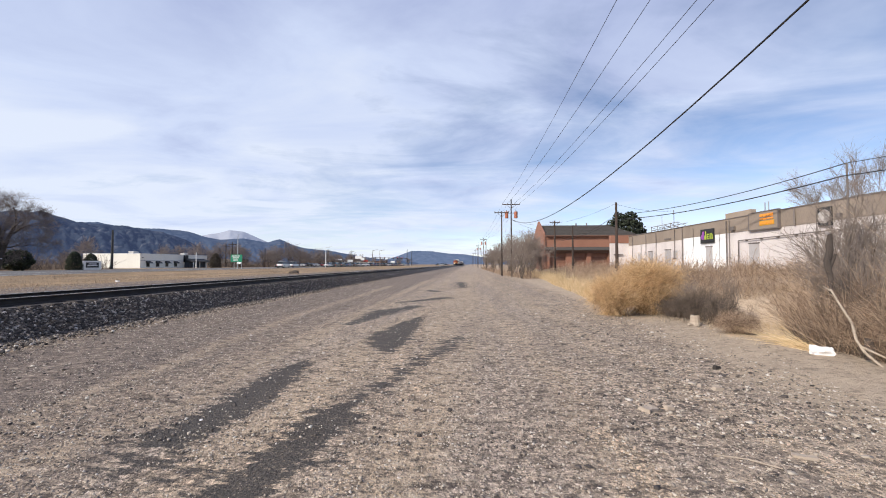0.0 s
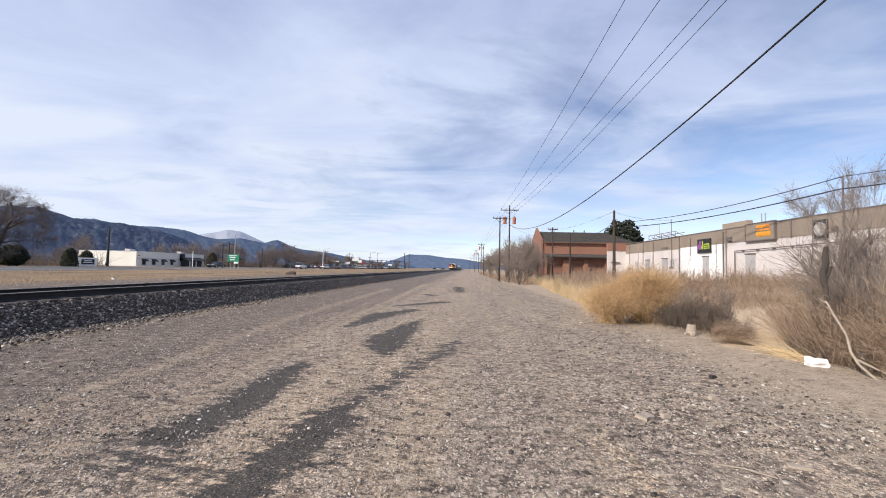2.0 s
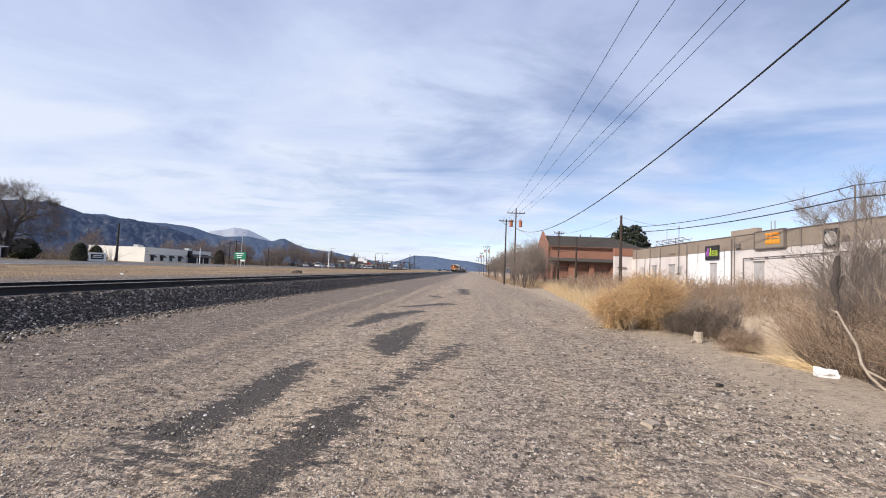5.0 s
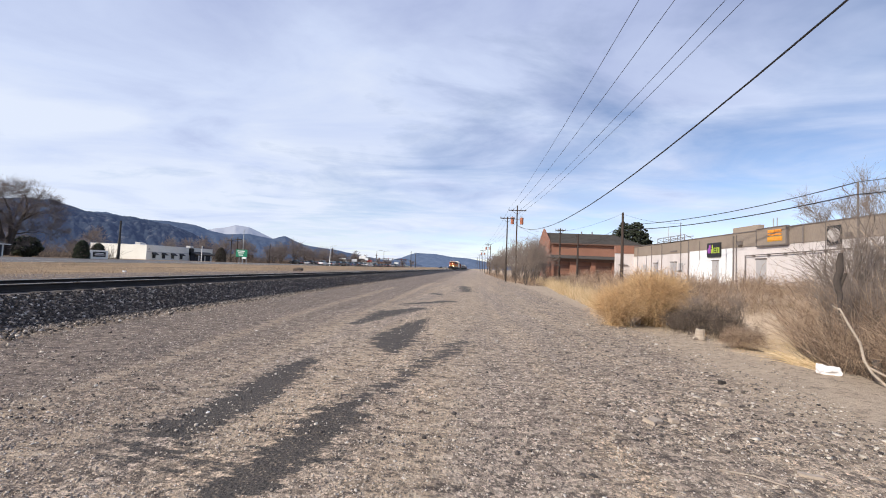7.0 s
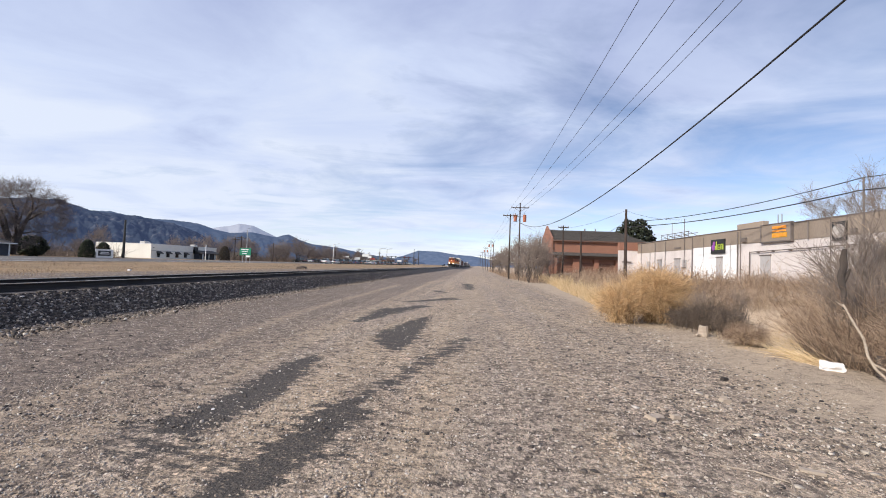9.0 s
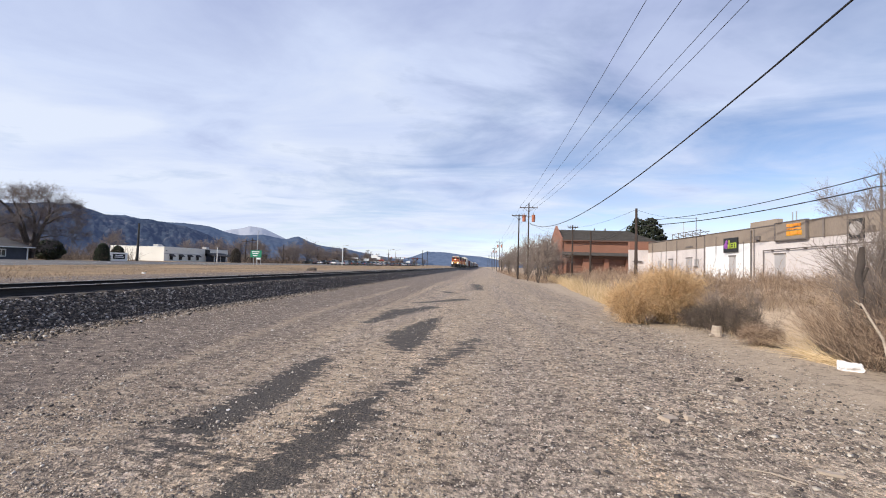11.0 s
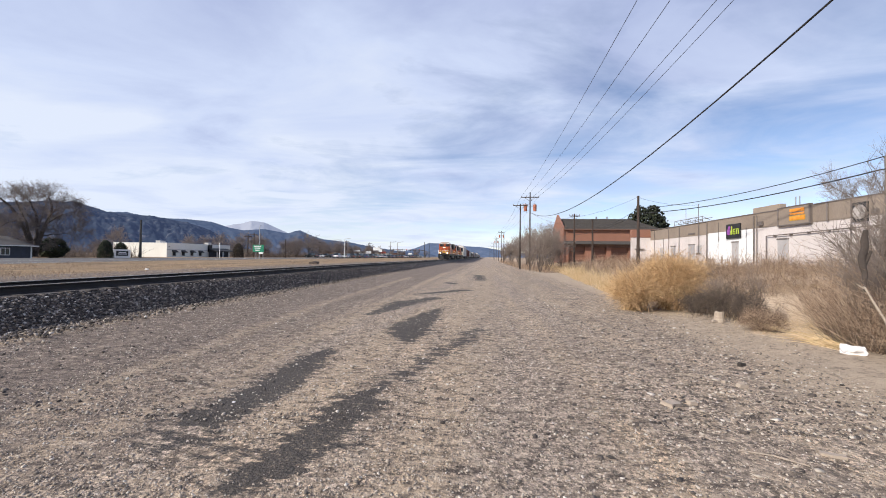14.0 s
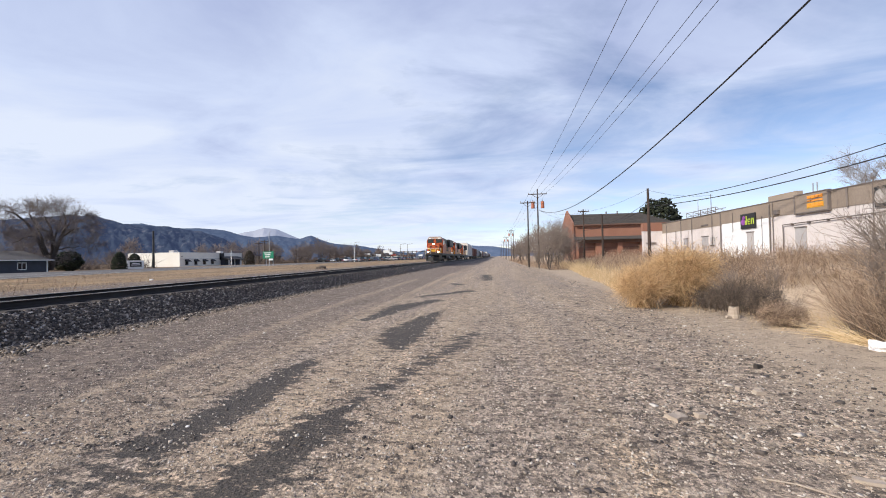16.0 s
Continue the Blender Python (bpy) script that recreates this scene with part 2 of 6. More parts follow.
    # bare sandy verge beside the brush
    edge = n.math("SUBTRACT", n.math("ADD", x, n.math("MULTIPLY", n.noise(0.8, 4), 2.4)), n.math("ADD", 4.2, n.math("MULTIPLY", n.math("MINIMUM", y, 16.0), 0.10)))
    sand = n.mix(n.ramp(n.noise(2.5, 6, 0.7, (0.6, 1, 1)), [(0.35, 0.0), (0.7, 1.0)]), (0.50, 0.395, 0.29), (0.37, 0.295, 0.22))
    sand = n.mix(n.ramp(n.noise(9, 5, 0.7), [(0.52, 0.0), (0.66, 0.75)]), sand, (0.13, 0.103, 0.08))
    col = n.mix(n.ramp(edge, [(0.0, 0.0), (0.9, 1.0)]), tan, sand)
    col = n.mix(n.ramp(n.math("ADD", capsules(SAND_PATH), n.math("MULTIPLY", wisp, 1.2)), [(0.0, 0.0), (0.4, 0.9)]), col, (0.64, 0.49, 0.335))
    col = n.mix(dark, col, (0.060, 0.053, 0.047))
    # dry grass beyond the railway
    field = n.mix(n.ramp(n.noise(0.22, 6, 0.7, (1.4, 0.5, 1)), [(0.36, 0.0), (0.62, 1.0)]), (0.47, 0.315, 0.18), (0.19, 0.14, 0.085))
    field = n.mix(n.ramp(n.noise(6, 5, 0.75), [(0.40, 0.6), (0.60, 0.0)]), field, (0.16, 0.12, 0.075))
    out = n.math("ADD", x, n.math("MULTIPLY", n.noise(0.5, 4), 2.0))
    col = n.mix(n.ramp(n.math("MULTIPLY", n.math("ADD", out, 17.5), -0.5), [(0.0, 0.0), (1.0, 1.0)]), col, field)
    far = n.math("MULTIPLY", n.math("SUBTRACT", x, 10.0), 0.3, clamp=True)
    col = n.mix(far, col, n.mix(n.ramp(n.noise(0.4, 5, 0.7), [(0.4, 0.0), (0.6, 1.0)]), (0.54, 0.415, 0.295), (0.30, 0.225, 0.155)))
    hgt = n.math("ADD", n.math("MULTIPLY", n.noise(7, 5, 0.7), 1.6), n.math("ADD", n.math("MULTIPLY", n.noise(45, 5, 0.75), 0.6), n.math("MULTIPLY", n.cells(30, "Distance"), 0.5)))
    rough = n.math("SUBTRACT", 0.95, n.math("MULTIPLY", dark, 0.2))
    return n.done(col, rough, hgt, 0.8, 0.04, spec=0.25)


M = dict(
    ground=ground_material(),
    stone=islands("loose_gravel", [(0.0, (0.10, 0.088, 0.078)), (0.3, (0.29, 0.235, 0.185)), (0.75, (0.48, 0.405, 0.325)), (0.92, (0.56, 0.49, 0.41)), (1.0, (0.66, 0.60, 0.53))]),
    mixed_stone=islands("strewn_stone", [(0.0, (0.04, 0.033, 0.03)), (0.45, (0.13, 0.106, 0.09)), (0.7, (0.33, 0.275, 0.22)), (0.85, (0.55, 0.48, 0.40)), (1.0, (0.72, 0.66, 0.58))]),
    ballast_stone=islands("ballast_stone", [(0.0, (0.025, 0.022, 0.02)), (0.45, (0.095, 0.077, 0.064)), (0.8, (0.23, 0.19, 0.16)), (0.93, (0.42, 0.37, 0.32)), (1.0, (0.66, 0.61, 0.56))]),
    ballast=plain("ballast_bed", (0.10, 0.085, 0.075), (0.05, 0.044, 0.04), 1.5, 0.95, 1.0, fine=18),
    rail_side=plain("rusted_rail", (0.014, 0.011, 0.010), (0.009, 0.008, 0.007), 2, 0.75, 0.2),
    rail_top=plain("worn_steel", (0.55, 0.54, 0.53), (0.42, 0.41, 0.40), 3, 0.32, 0.05, metal=1.0),
    tie=plain("creosoted_wood", (0.035, 0.028, 0.024), (0.06, 0.05, 0.043), 2, 0.9, 0.6, stretch=(0.4, 3, 3), vary=0.5),
    asphalt=plain("road_asphalt", (0.125, 0.116, 0.11), (0.10, 0.094, 0.09), 0.2, 0.9, 0.3, fine=12),
    line=plain("road_paint", (0.7, 0.69, 0.65), rough=0.7),
    wood=plain("pole_wood", (0.058, 0.039, 0.031), (0.034, 0.025, 0.021), 1.2, 0.9, 0.5, stretch=(8, 8, 0.5), vary=0.3),
    wire=plain("black_cable", (0.02, 0.02, 0.022), rough=0.6, bump=0.05),
    can=plain("rusty_can", (0.42, 0.14, 0.075), (0.28, 0.10, 0.06), 4, 0.65, 0.2),
    insulator=plain("porcelain", (0.28, 0.26, 0.25), rough=0.25, bump=0.02),
    bark=plain("grey_bark", (0.14, 0.11, 0.092), (0.08, 0.062, 0.052), 2, 0.95, 0.5, vary=0.3),
    twig=plain("bare_twig", (0.29, 0.235, 0.20), (0.18, 0.145, 0.122), 1, 0.95, 0.1, vary=0.3),
    dark_bark=plain("dark_bark", (0.085, 0.066, 0.056), (0.05, 0.04, 0.034), 2, 0.95, 0.5),
    dark_twig=plain("dark_twig", (0.23, 0.185, 0.165), (0.15, 0.12, 0.105), 1, 0.95, 0.1),
    emblem=plain("worn_emblem", (0.50, 0.46, 0.43), (0.14, 0.12, 0.11), 3.5, 0.7, 0.05),
    brush=islands("brush_stem", [(0.0, (0.10, 0.064, 0.045)), (0.5, (0.32, 0.215, 0.145)), (1.0, (0.62, 0.47, 0.335))]),
    far_brush=islands("far_brush_stem", [(0.0, (0.06, 0.042, 0.034)), (0.5, (0.13, 0.095, 0.078)), (1.0, (0.24, 0.18, 0.14))]),
    ballast_slab=plain("grey_stone", (0.34, 0.31, 0.285), (0.25, 0.225, 0.205), 8, 0.9, 0.5),
    weed=islands("tumbleweed_stem", [(0.0, (0.26, 0.15, 0.07)), (0.4, (0.64, 0.41, 0.20)), (1.0, (0.82, 0.60, 0.36))]),
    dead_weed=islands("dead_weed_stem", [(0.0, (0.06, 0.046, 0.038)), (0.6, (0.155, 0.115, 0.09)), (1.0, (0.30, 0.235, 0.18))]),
    grass=islands("dry_grass_blade", [(0.0, (0.44, 0.30, 0.15)), (0.5, (0.68, 0.50, 0.28)), (1.0, (0.84, 0.67, 0.44))]),
    field_grass=islands("field_grass_blade", [(0.0, (0.20, 0.135, 0.08)), (0.5, (0.36, 0.25, 0.145)), (1.0, (0.52, 0.385, 0.24))]),
    pale_wood=plain("bleached_wood", (0.46, 0.38, 0.30), (0.30, 0.24, 0.19), 3, 0.9, 0.4, stretch=(1, 1, 6)),
    white_wall=plain("white_wall_paint", (0.67, 0.615, 0.60), (0.55, 0.495, 0.475), 0.5, 0.8, 0.25, stretch=(1, 1, 0.35), fine=18),
    bright_wall=plain("fresh_white_paint", (0.84, 0.84, 0.85), (0.78, 0.78, 0.79), 0.6, 0.75, 0.15, fine=18),
    tan_band=plain("tan_parapet_paint", (0.29, 0.235, 0.19), (0.23, 0.185, 0.15), 0.5, 0.85, 0.25, stretch=(1, 1, 0.4), fine=18),
    pale_tan=plain("pale_tan_paint", (0.36, 0.29, 0.23), (0.30, 0.24, 0.19), 0.5, 0.85, 0.2),
    grey_door=plain("grey_door_paint", (0.44, 0.42, 0.42), (0.36, 0.34, 0.34), 1.5, 0.6, 0.1),
    pipe=plain("painted_pipe", (0.17, 0.145, 0.13), (0.12, 0.10, 0.095), 2, 0.6, 0.1, vary=0.4),
    brick=plain("brown_stucco", (0.29, 0.138, 0.093), (0.24, 0.115, 0.078), 0.4, 0.88, 0.3, fine=14),
    brick_dark=plain("brown_trim", (0.15, 0.085, 0.065), (0.11, 0.065, 0.052), 0.8, 0.85, 0.3),
    garage=plain("brown_door_paint", (0.25, 0.125, 0.085), (0.20, 0.10, 0.07), 0.7, 0.7, 0.1, vary=0.25),
    shingle=plain("dark_shingle", (0.075, 0.066, 0.06), (0.055, 0.05, 0.046), 1.2, 0.95, 0.6, fine=9, vary=0.25),
    far_white=plain("cream_render", (0.82, 0.79, 0.72), (0.74, 0.70, 0.63), 0.3, 0.8, 0.1, fine=6),
    dark_awning=plain("dark_awning", (0.025, 0.024, 0.026), (0.04, 0.038, 0.038), 2, 0.8, 0.1),
    house_blue=plain("dark_blue_siding", (0.055, 0.060, 0.078), (0.042, 0.046, 0.06), 1, 0.8, 0.1),
    roof_grey=plain("grey_roofing", (0.10, 0.095, 0.095), (0.075, 0.07, 0.07), 1, 0.95, 0.2),
    evergreen=islands("evergreen_needles", [(0.0, (0.009, 0.012, 0.007)), (0.6, (0.020, 0.028, 0.014)), (1.0, (0.045, 0.055, 0.026))]),
    cedar=islands("dark_cedar", [(0.0, (0.02, 0.015, 0.011)), (0.6, (0.045, 0.034, 0.022)), (1.0, (0.07, 0.055, 0.035))]),
    steel=plain("galvanised_steel", (0.46, 0.47, 0.48), (0.38, 0.39, 0.40), 2, 0.5, 0.05, metal=0.6),
    sign_green=plain("green_sign", (0.0, 0.20, 0.105), (0.0, 0.17, 0.09), 2, 0.5, 0.02),
    white=plain("white_paint", (0.8, 0.8, 0.79), (0.72, 0.72, 0.70), 2, 0.6, 0.05),
    black=plain("black_paint", (0.018, 0.018, 0.02), (0.03, 0.03, 0.03), 3, 0.5, 0.1),
    purple=plain("purple_paint", (0.33, 0.09, 0.42), rough=0.5, bump=0.02),
    lime=plain("lime_paint", (0.52, 0.66, 0.08), rough=0.5, bump=0.02),
    orange_sign=plain("orange_sign", (0.88, 0.33, 0.04), (0.8, 0.27, 0.03), 5, 0.5, 0.02),
    red=plain("red_paint", (0.55, 0.06, 0.04), rough=0.5, bump=0.02),
    loco_orange=plain("locomotive_orange", (0.44, 0.075, 0.012), (0.26, 0.05, 0.012), 0.8, 0.45, 0.08, fine=10),
    loco_black=plain("locomotive_black", (0.012, 0.011, 0.010), (0.028, 0.024, 0.021), 0.8, 0.6, 0.1, fine=10),
    loco_yellow=plain("locomotive_yellow", (0.62, 0.34, 0.03), rough=0.5, bump=0.03),
    loco_cream_glare=plain("locomotive_cream_glare", (0.50, 0.37, 0.30), (0.40, 0.29, 0.23), 1, 0.5, 0.03),
    car_brown=plain("freight_brown", (0.20, 0.075, 0.05), (0.13, 0.055, 0.04), 0.6, 0.8, 0.2, stretch=(1, 1, 0.4), vary=0.4),
    car_grey=plain("freight_grey", (0.50, 0.48, 0.47), (0.38, 0.36, 0.34), 0.5, 0.7, 0.15, stretch=(1, 1, 0.4), vary=0.25),
    car_white=plain("autorack_white", (0.74, 0.69, 0.62), (0.60, 0.54, 0.48), 0.5, 0.7, 0.15, vary=0.1),
    tyre=plain("tyre_rubber", (0.02, 0.02, 0.02), rough=0.9, bump=0.1),
    rim=plain("alloy_rim", (0.5, 0.5, 0.5), rough=0.35, metal=0.8, bump=0.02),
    glass=plain("dark_car_glass", (0.02, 0.024, 0.028), (0.015, 0.018, 0.022), 1, 0.08, 0.0),
    lamp=glow("lit_headlamp", (1.0, 0.80, 0.42), 7.0),
    signal_red=glow("lit_red_signal", (0.7, 0.04, 0.02), 0.8),
    plastic=plain("crumpled_white_plastic", (0.84, 0.82, 0.81), (0.70, 0.67, 0.66), 6, 0.55, 0.5),
)


def paint(name, c):
    return plain(name, c, tuple(v * 0.85 for v in c), 1.0, 0.3, 0.03)


CAR_PAINT = [paint("car_white_paint", (0.74, 0.74, 0.74)), paint("car_silver_paint", (0.36, 0.37, 0.38)), paint("car_black_paint", (0.02, 0.021, 0.024)),
             paint("car_red_paint", (0.30, 0.025, 0.02)), paint("car_grey_paint", (0.032, 0.034, 0.036)), paint("car_blue_paint", (0.03, 0.06, 0.15))]


# ---- mesh helpers ----
def raw_mesh(name, v, f, material, smooth=False):
    """A mesh from arrays of corners and of quads."""
    v, f = np.asarray(v, np.float32), np.asarray(f, np.int32)
    me = bpy.data.meshes.new(name)
    me.vertices.add(len(v))
    me.vertices.foreach_set("co", v.ravel())
    k = f.shape[1]
    me.loops.add(f.size)
    me.loops.foreach_set("vertex_index", f.ravel())
    me.polygons.add(len(f))
    me.polygons.foreach_set("loop_start", np.arange(0, f.size, k, dtype=np.int32))
    me.polygons.foreach_set("loop_total", np.full(len(f), k, np.int32))
    me.update(calc_edges=True)
    me.validate()
    me.materials.append(material)
    if smooth:
        me.polygons.foreach_set("use_smooth", np.ones(len(f), bool))
    return me


def part(name, bm, material, parent=None, label="", smooth=False):
    me = bpy.data.meshes.new(name)
    if smooth:
        for fc in bm.faces:
            fc.smooth = True
    bm.to_mesh(me)
    bm.free()
    me.materials.append(material)
    ob = new(name, me)
    if parent:
        ob.parent = parent
    return tagged(ob, label)


def thing(name, label, category, group="", at=None):
    ob = new(name)
    if at is not None:
        ob.matrix_basis = at
    return tagged(ob, label, category, group)


def box(bm, x0, x1, y0, y1, z0, z1, bevel=0.0):
    m = Matrix.Translation(((x0 + x1) / 2, (y0 + y1) / 2, (z0 + z1) / 2)) @ Matrix.Diagonal((x1 - x0, y1 - y0, z1 - z0, 1))
    vs = bmesh.ops.create_cube(bm, size=1, matrix=m)["verts"]
    if bevel:
        es = list({e for v in vs for e in v.link_edges})
        bmesh.ops.bevel(bm, geom=es, offset=bevel, segments=1, affect="EDGES")
    return bm


def rod(bm, p, q, r0, r1=None, n=8):
    p, q = Vector(p), Vector(q)
    d = q - p
    m = Matrix.Translation((p + q) / 2) @ d.to_track_quat("Z", "Y").to_matrix().to_4x4()
    bmesh.ops.create_cone(bm, cap_ends=True, segments=n, radius1=r0, radius2=r0 if r1 is None else r1, depth=d.length, matrix=m)
    return bm


def prism(bm, outline, axis, a, b):
    """An outline in the two axes other than the given one, drawn out from a to b along it."""
    def at(u, v, w):
        return ((w, u, v), (u, w, v), (u, v, w))[axis]
    va = [bm.verts.new(at(u, v, a)) for u, v in outline]
    vb = [bm.verts.new(at(u, v, b)) for u, v in outline]
    k = len(outline)
    bm.faces.new(va)
    bm.faces.new(vb[::-1])
    for i in range(k):
        bm.faces.new((va[i], vb[i], vb[(i + 1) % k], va[(i + 1) % k]))
    bmesh.ops.recalc_face_normals(bm, faces=bm.faces)
    return bm


def B():
    return bmesh.new()


def boxp(name, dims, material, parent=None, label="", bevel=0.0):
    return part(name, box(B(), *dims, bevel=bevel), material, parent, label)


def tubes(p, q, r0, r1, n=3):
    """Arrays of corners and quads for many thin tapered stems."""
    p, q = np.asarray(p, float), np.asarray(q, float)
    d = q - p
    d /= np.maximum(np.linalg.norm(d, axis=1, keepdims=True), 1e-9)
    ref = np.where(np.abs(d[:, 2:3]) < 0.9, [[0, 0, 1.0]], [[1.0, 0, 0]])
    a = np.cross(d, ref)
    a /= np.linalg.norm(a, axis=1, keepdims=True)
    b = np.cross(d, a)
    th = np.arange(n) * 2 * np.pi / n
    ring = a[:, None] * np.cos(th)[None, :, None] + b[:, None] * np.sin(th)[None, :, None]
    r0, r1 = np.broadcast_to(r0, len(p)), np.broadcast_to(r1, len(p))
    v = np.stack([p[:, None] + ring * r0[:, None, None], q[:, None] + ring * r1[:, None, None]], 1)
    i = np.arange(n)
    f = np.stack([i, (i + 1) % n, n + (i + 1) % n, n + i], 1)
    f = f[None] + (np.arange(len(p)) * 2 * n)[:, None, None]
    return v.reshape(-1, 3), f.reshape(-1, 4)


def stems(rng, base, lean, length, r, bend=0.25, pieces=3, n=3, droop=0.0):
    """Curved stems that start at base and go along lean; each stem is several tubes with shared ends."""
    k = len(base)
    d = lean / np.linalg.norm(lean, axis=1, keepdims=True)
    p, out = base, []
    for j in range(pieces):
        q = p + d * (length / pieces)[:, None]
        out.append((p, q, r * (1 - 0.8 * j / pieces), r * (1 - 0.8 * (j + 1) / pieces)))
        d = d + rng.normal(0, bend, (k, 3)) + [0, 0, -droop]
        d /= np.linalg.norm(d, axis=1, keepdims=True)
        p = q
    return tubes(np.concatenate([o[0] for o in out]), np.concatenate([o[1] for o in out]),
                 np.concatenate([o[2] for o in out]), np.concatenate([o[3] for o in out]), n), out


def join(*pieces):
    vs, fs, k = [], [], 0
    for v, f in pieces:
        vs.append(v)
        fs.append(f + k)
        k += len(v)
    return np.concatenate(vs), np.concatenate(fs)


def stones(rng, place, size):
    """Angular stones: jittered blocks, turned at random."""
    k = len(place)
    c = np.array([(x, y, z) for x in (-1, 1) for y in (-1, 1) for z in (-1, 1)], float)
    v = c[None] * rng.uniform(0.35, 1.0, (k, 8, 1)) * rng.uniform(0.5, 1.0, (k, 1, 3))
    a = rng.uniform(0, 2 * np.pi, k)
    t = rng.normal(0, 0.5, k)
    ca, sa, ct, st = np.cos(a), np.sin(a), np.cos(t), np.sin(t)
    x, y, z = v[..., 0], v[..., 1], v[..., 2] * 0.8
    y, z = y * ct[:, None] - z * st[:, None], y * st[:, None] + z * ct[:, None]
    x, y = x * ca[:, None] - y * sa[:, None], x * sa[:, None] + y * ca[:, None]
    v = np.stack([x, y, z], -1) * (size * 0.6)[:, None, None] + place[:, None]
    f = np.array([(0, 1, 3, 2), (4, 6, 7, 5), (0, 4, 5, 1), (2, 3, 7, 6), (0, 2, 6, 4), (1, 5, 7, 3)])
    f = f[None] + (np.arange(k) * 8)[:, None, None]
    return v.reshape(-1, 3), f.reshape(-1, 4)


# ---- ground, ballast, road ----
def smooth(a, b, x):
    t = np.clip((x - a) / (b - a), 0, 1)
    return t * t * (3 - 2 * t)


def ground_z(x, y):
    x, y = np.asarray(x, float), np.asarray(y, float)
    z = 0.6 * (1 - smooth(-17, -12.0, x)) + 1.0 * smooth(8.5, 17.5, x)
    z = z - 0.05 * smooth(-9.5, -8.0, x) * (1 - smooth(-7.5, -5.5, x))
    near = (1 - smooth(14, 40, np.abs(y))) * smooth(-9.5, -7, x)
    lumps = 0.018 * np.sin(x * 2.3 + np.sin(y * 0.9)) * np.sin(y * 1.7) + 0.02 * np.sin(x * 0.8 + 1.0) * np.sin(y * 0.31 + x * 0.2)
    berm = 0.05 * smooth(4.4, 6.0, x - 0.02 * y) * (1 - smooth(6.5, 8.0, x))
    return z + near * (lumps + berm)


def spread(lo, hi, step, far, grow):
    mid = list(np.arange(lo, hi + 1e-6, step))
    up, s = [mid[-1]], step
    while up[-1] < far:
        s *= grow
        up.append(up[-1] + s)
    dn, s = [mid[0]], step
    while dn[-1] > -far:
        s *= grow
        dn.append(dn[-1] - s)
    return np.array(dn[:0:-1] + mid + up[1:])


gx, gy = spread(-10, 9, 0.13, 4600, 1.16), spread(2.0, 15, 0.13, 4600, 1.13)
GX, GY = np.meshgrid(gx, gy)
gv = np.stack([GX, GY, ground_z(GX, GY)], -1).reshape(-1, 3)
nx, ny = len(gx), len(gy)
gi = (np.arange(ny - 1)[:, None] * nx + np.arange(nx - 1)[None]).ravel()
gf = np.stack([gi, gi + 1, gi + nx + 1, gi + nx], 1)
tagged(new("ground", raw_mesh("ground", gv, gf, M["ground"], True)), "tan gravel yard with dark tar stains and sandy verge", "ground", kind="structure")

TRACK_X, RAIL_Z, TRACK_END = -11.35, 0.82, 900.0
rng = np.random.default_rng(7)

# ballast bed: a low prism under the sleepers
bm = prism(B(), [(-14.6, 0.45), (-13.4, 0.58), (-12.75, 0.628), (-10.3, 0.628), (-10.12, 0.62), (-9.98, 0.55), (-9.22, 0.0), (-9.22, -0.3), (-14.6, -0.3)], 1, -60, TRACK_END)
tagged(part("ballast", bm, M["ballast"]), "dark grey crushed stone ballast bed under the track", "ballast", kind="structure")


def ballast_height(x):
    return np.interp(x, [-14.6, -13.4, -12.75, -10.3, -10.12, -9.98, -9.22, -6.5], [0.45, 0.58, 0.628, 0.628, 0.62, 0.55, 0.0, 0.0])


k = 34000
by = 3.5 + rng.exponential(16, k) % 85
bx = np.where(rng.random(k) < 0.74, rng.uniform(-10.15, -9.3, k) + 1.1 * rng.random(k) ** 6, rng.uniform(-13.6, -10.0, k))
bs = rng.uniform(0.028, 0.074, k)
bz = np.maximum(ballast_height(bx), ground_z(bx, by)) + bs * 0.15 - 0.04 * (bx < -10.1)
tagged(new("ballast_stones", raw_mesh("ballast_stones", *stones(rng, np.stack([bx, by, bz], 1), bs), M["ballast_stone"])),
       "loose dark and pale crushed ballast stones", "stones", kind="stuff")


def yard_stones(name, k, ys, xs, size, label, toe=False):
    y = 2.2 + (ys - 2.2) * rng.random(k) ** 1.9
    x = rng.uniform(xs[0], xs[1], k) * (0.45 + y / ys * 0.75)
    if toe:
        y = 3.5 + rng.exponential(14, k) % 60
        x = -9.4 + np.abs(rng.normal(0, 1.25, k)) * rng.random(k) ** 0.6
    s = rng.uniform(size[0], size[1], k) * (0.7 + rng.random(k) ** 6 * 0.9)
    if not toe:
        clear = np.ones(k, bool)
        for (x0, y0, r0), (x1, y1, r1), depth in pieces_of(STAINS):
            h = np.clip(((x - x0) * (x1 - x0) + (y - y0) * (y1 - y0)) / ((x1 - x0) ** 2 + (y1 - y0) ** 2), 0, 1)
            d = np.hypot(x - x0 - h * (x1 - x0), y - y0 - h * (y1 - y0))
            clear &= (d > (r0 + (r1 - r0) * h) * 0.9) | (rng.random(k) < 0.12)
        x, y, s = x[clear], y[clear], s[clear]
    z = np.maximum(ground_z(x, y), np.where(x < -7.2, ballast_height(x), -1)) + s * 0.12
    tagged(new(name, raw_mesh(name, *stones(rng, np.stack([x, y, z], 1), s), M["stone"])), label, "stones", kind="stuff")


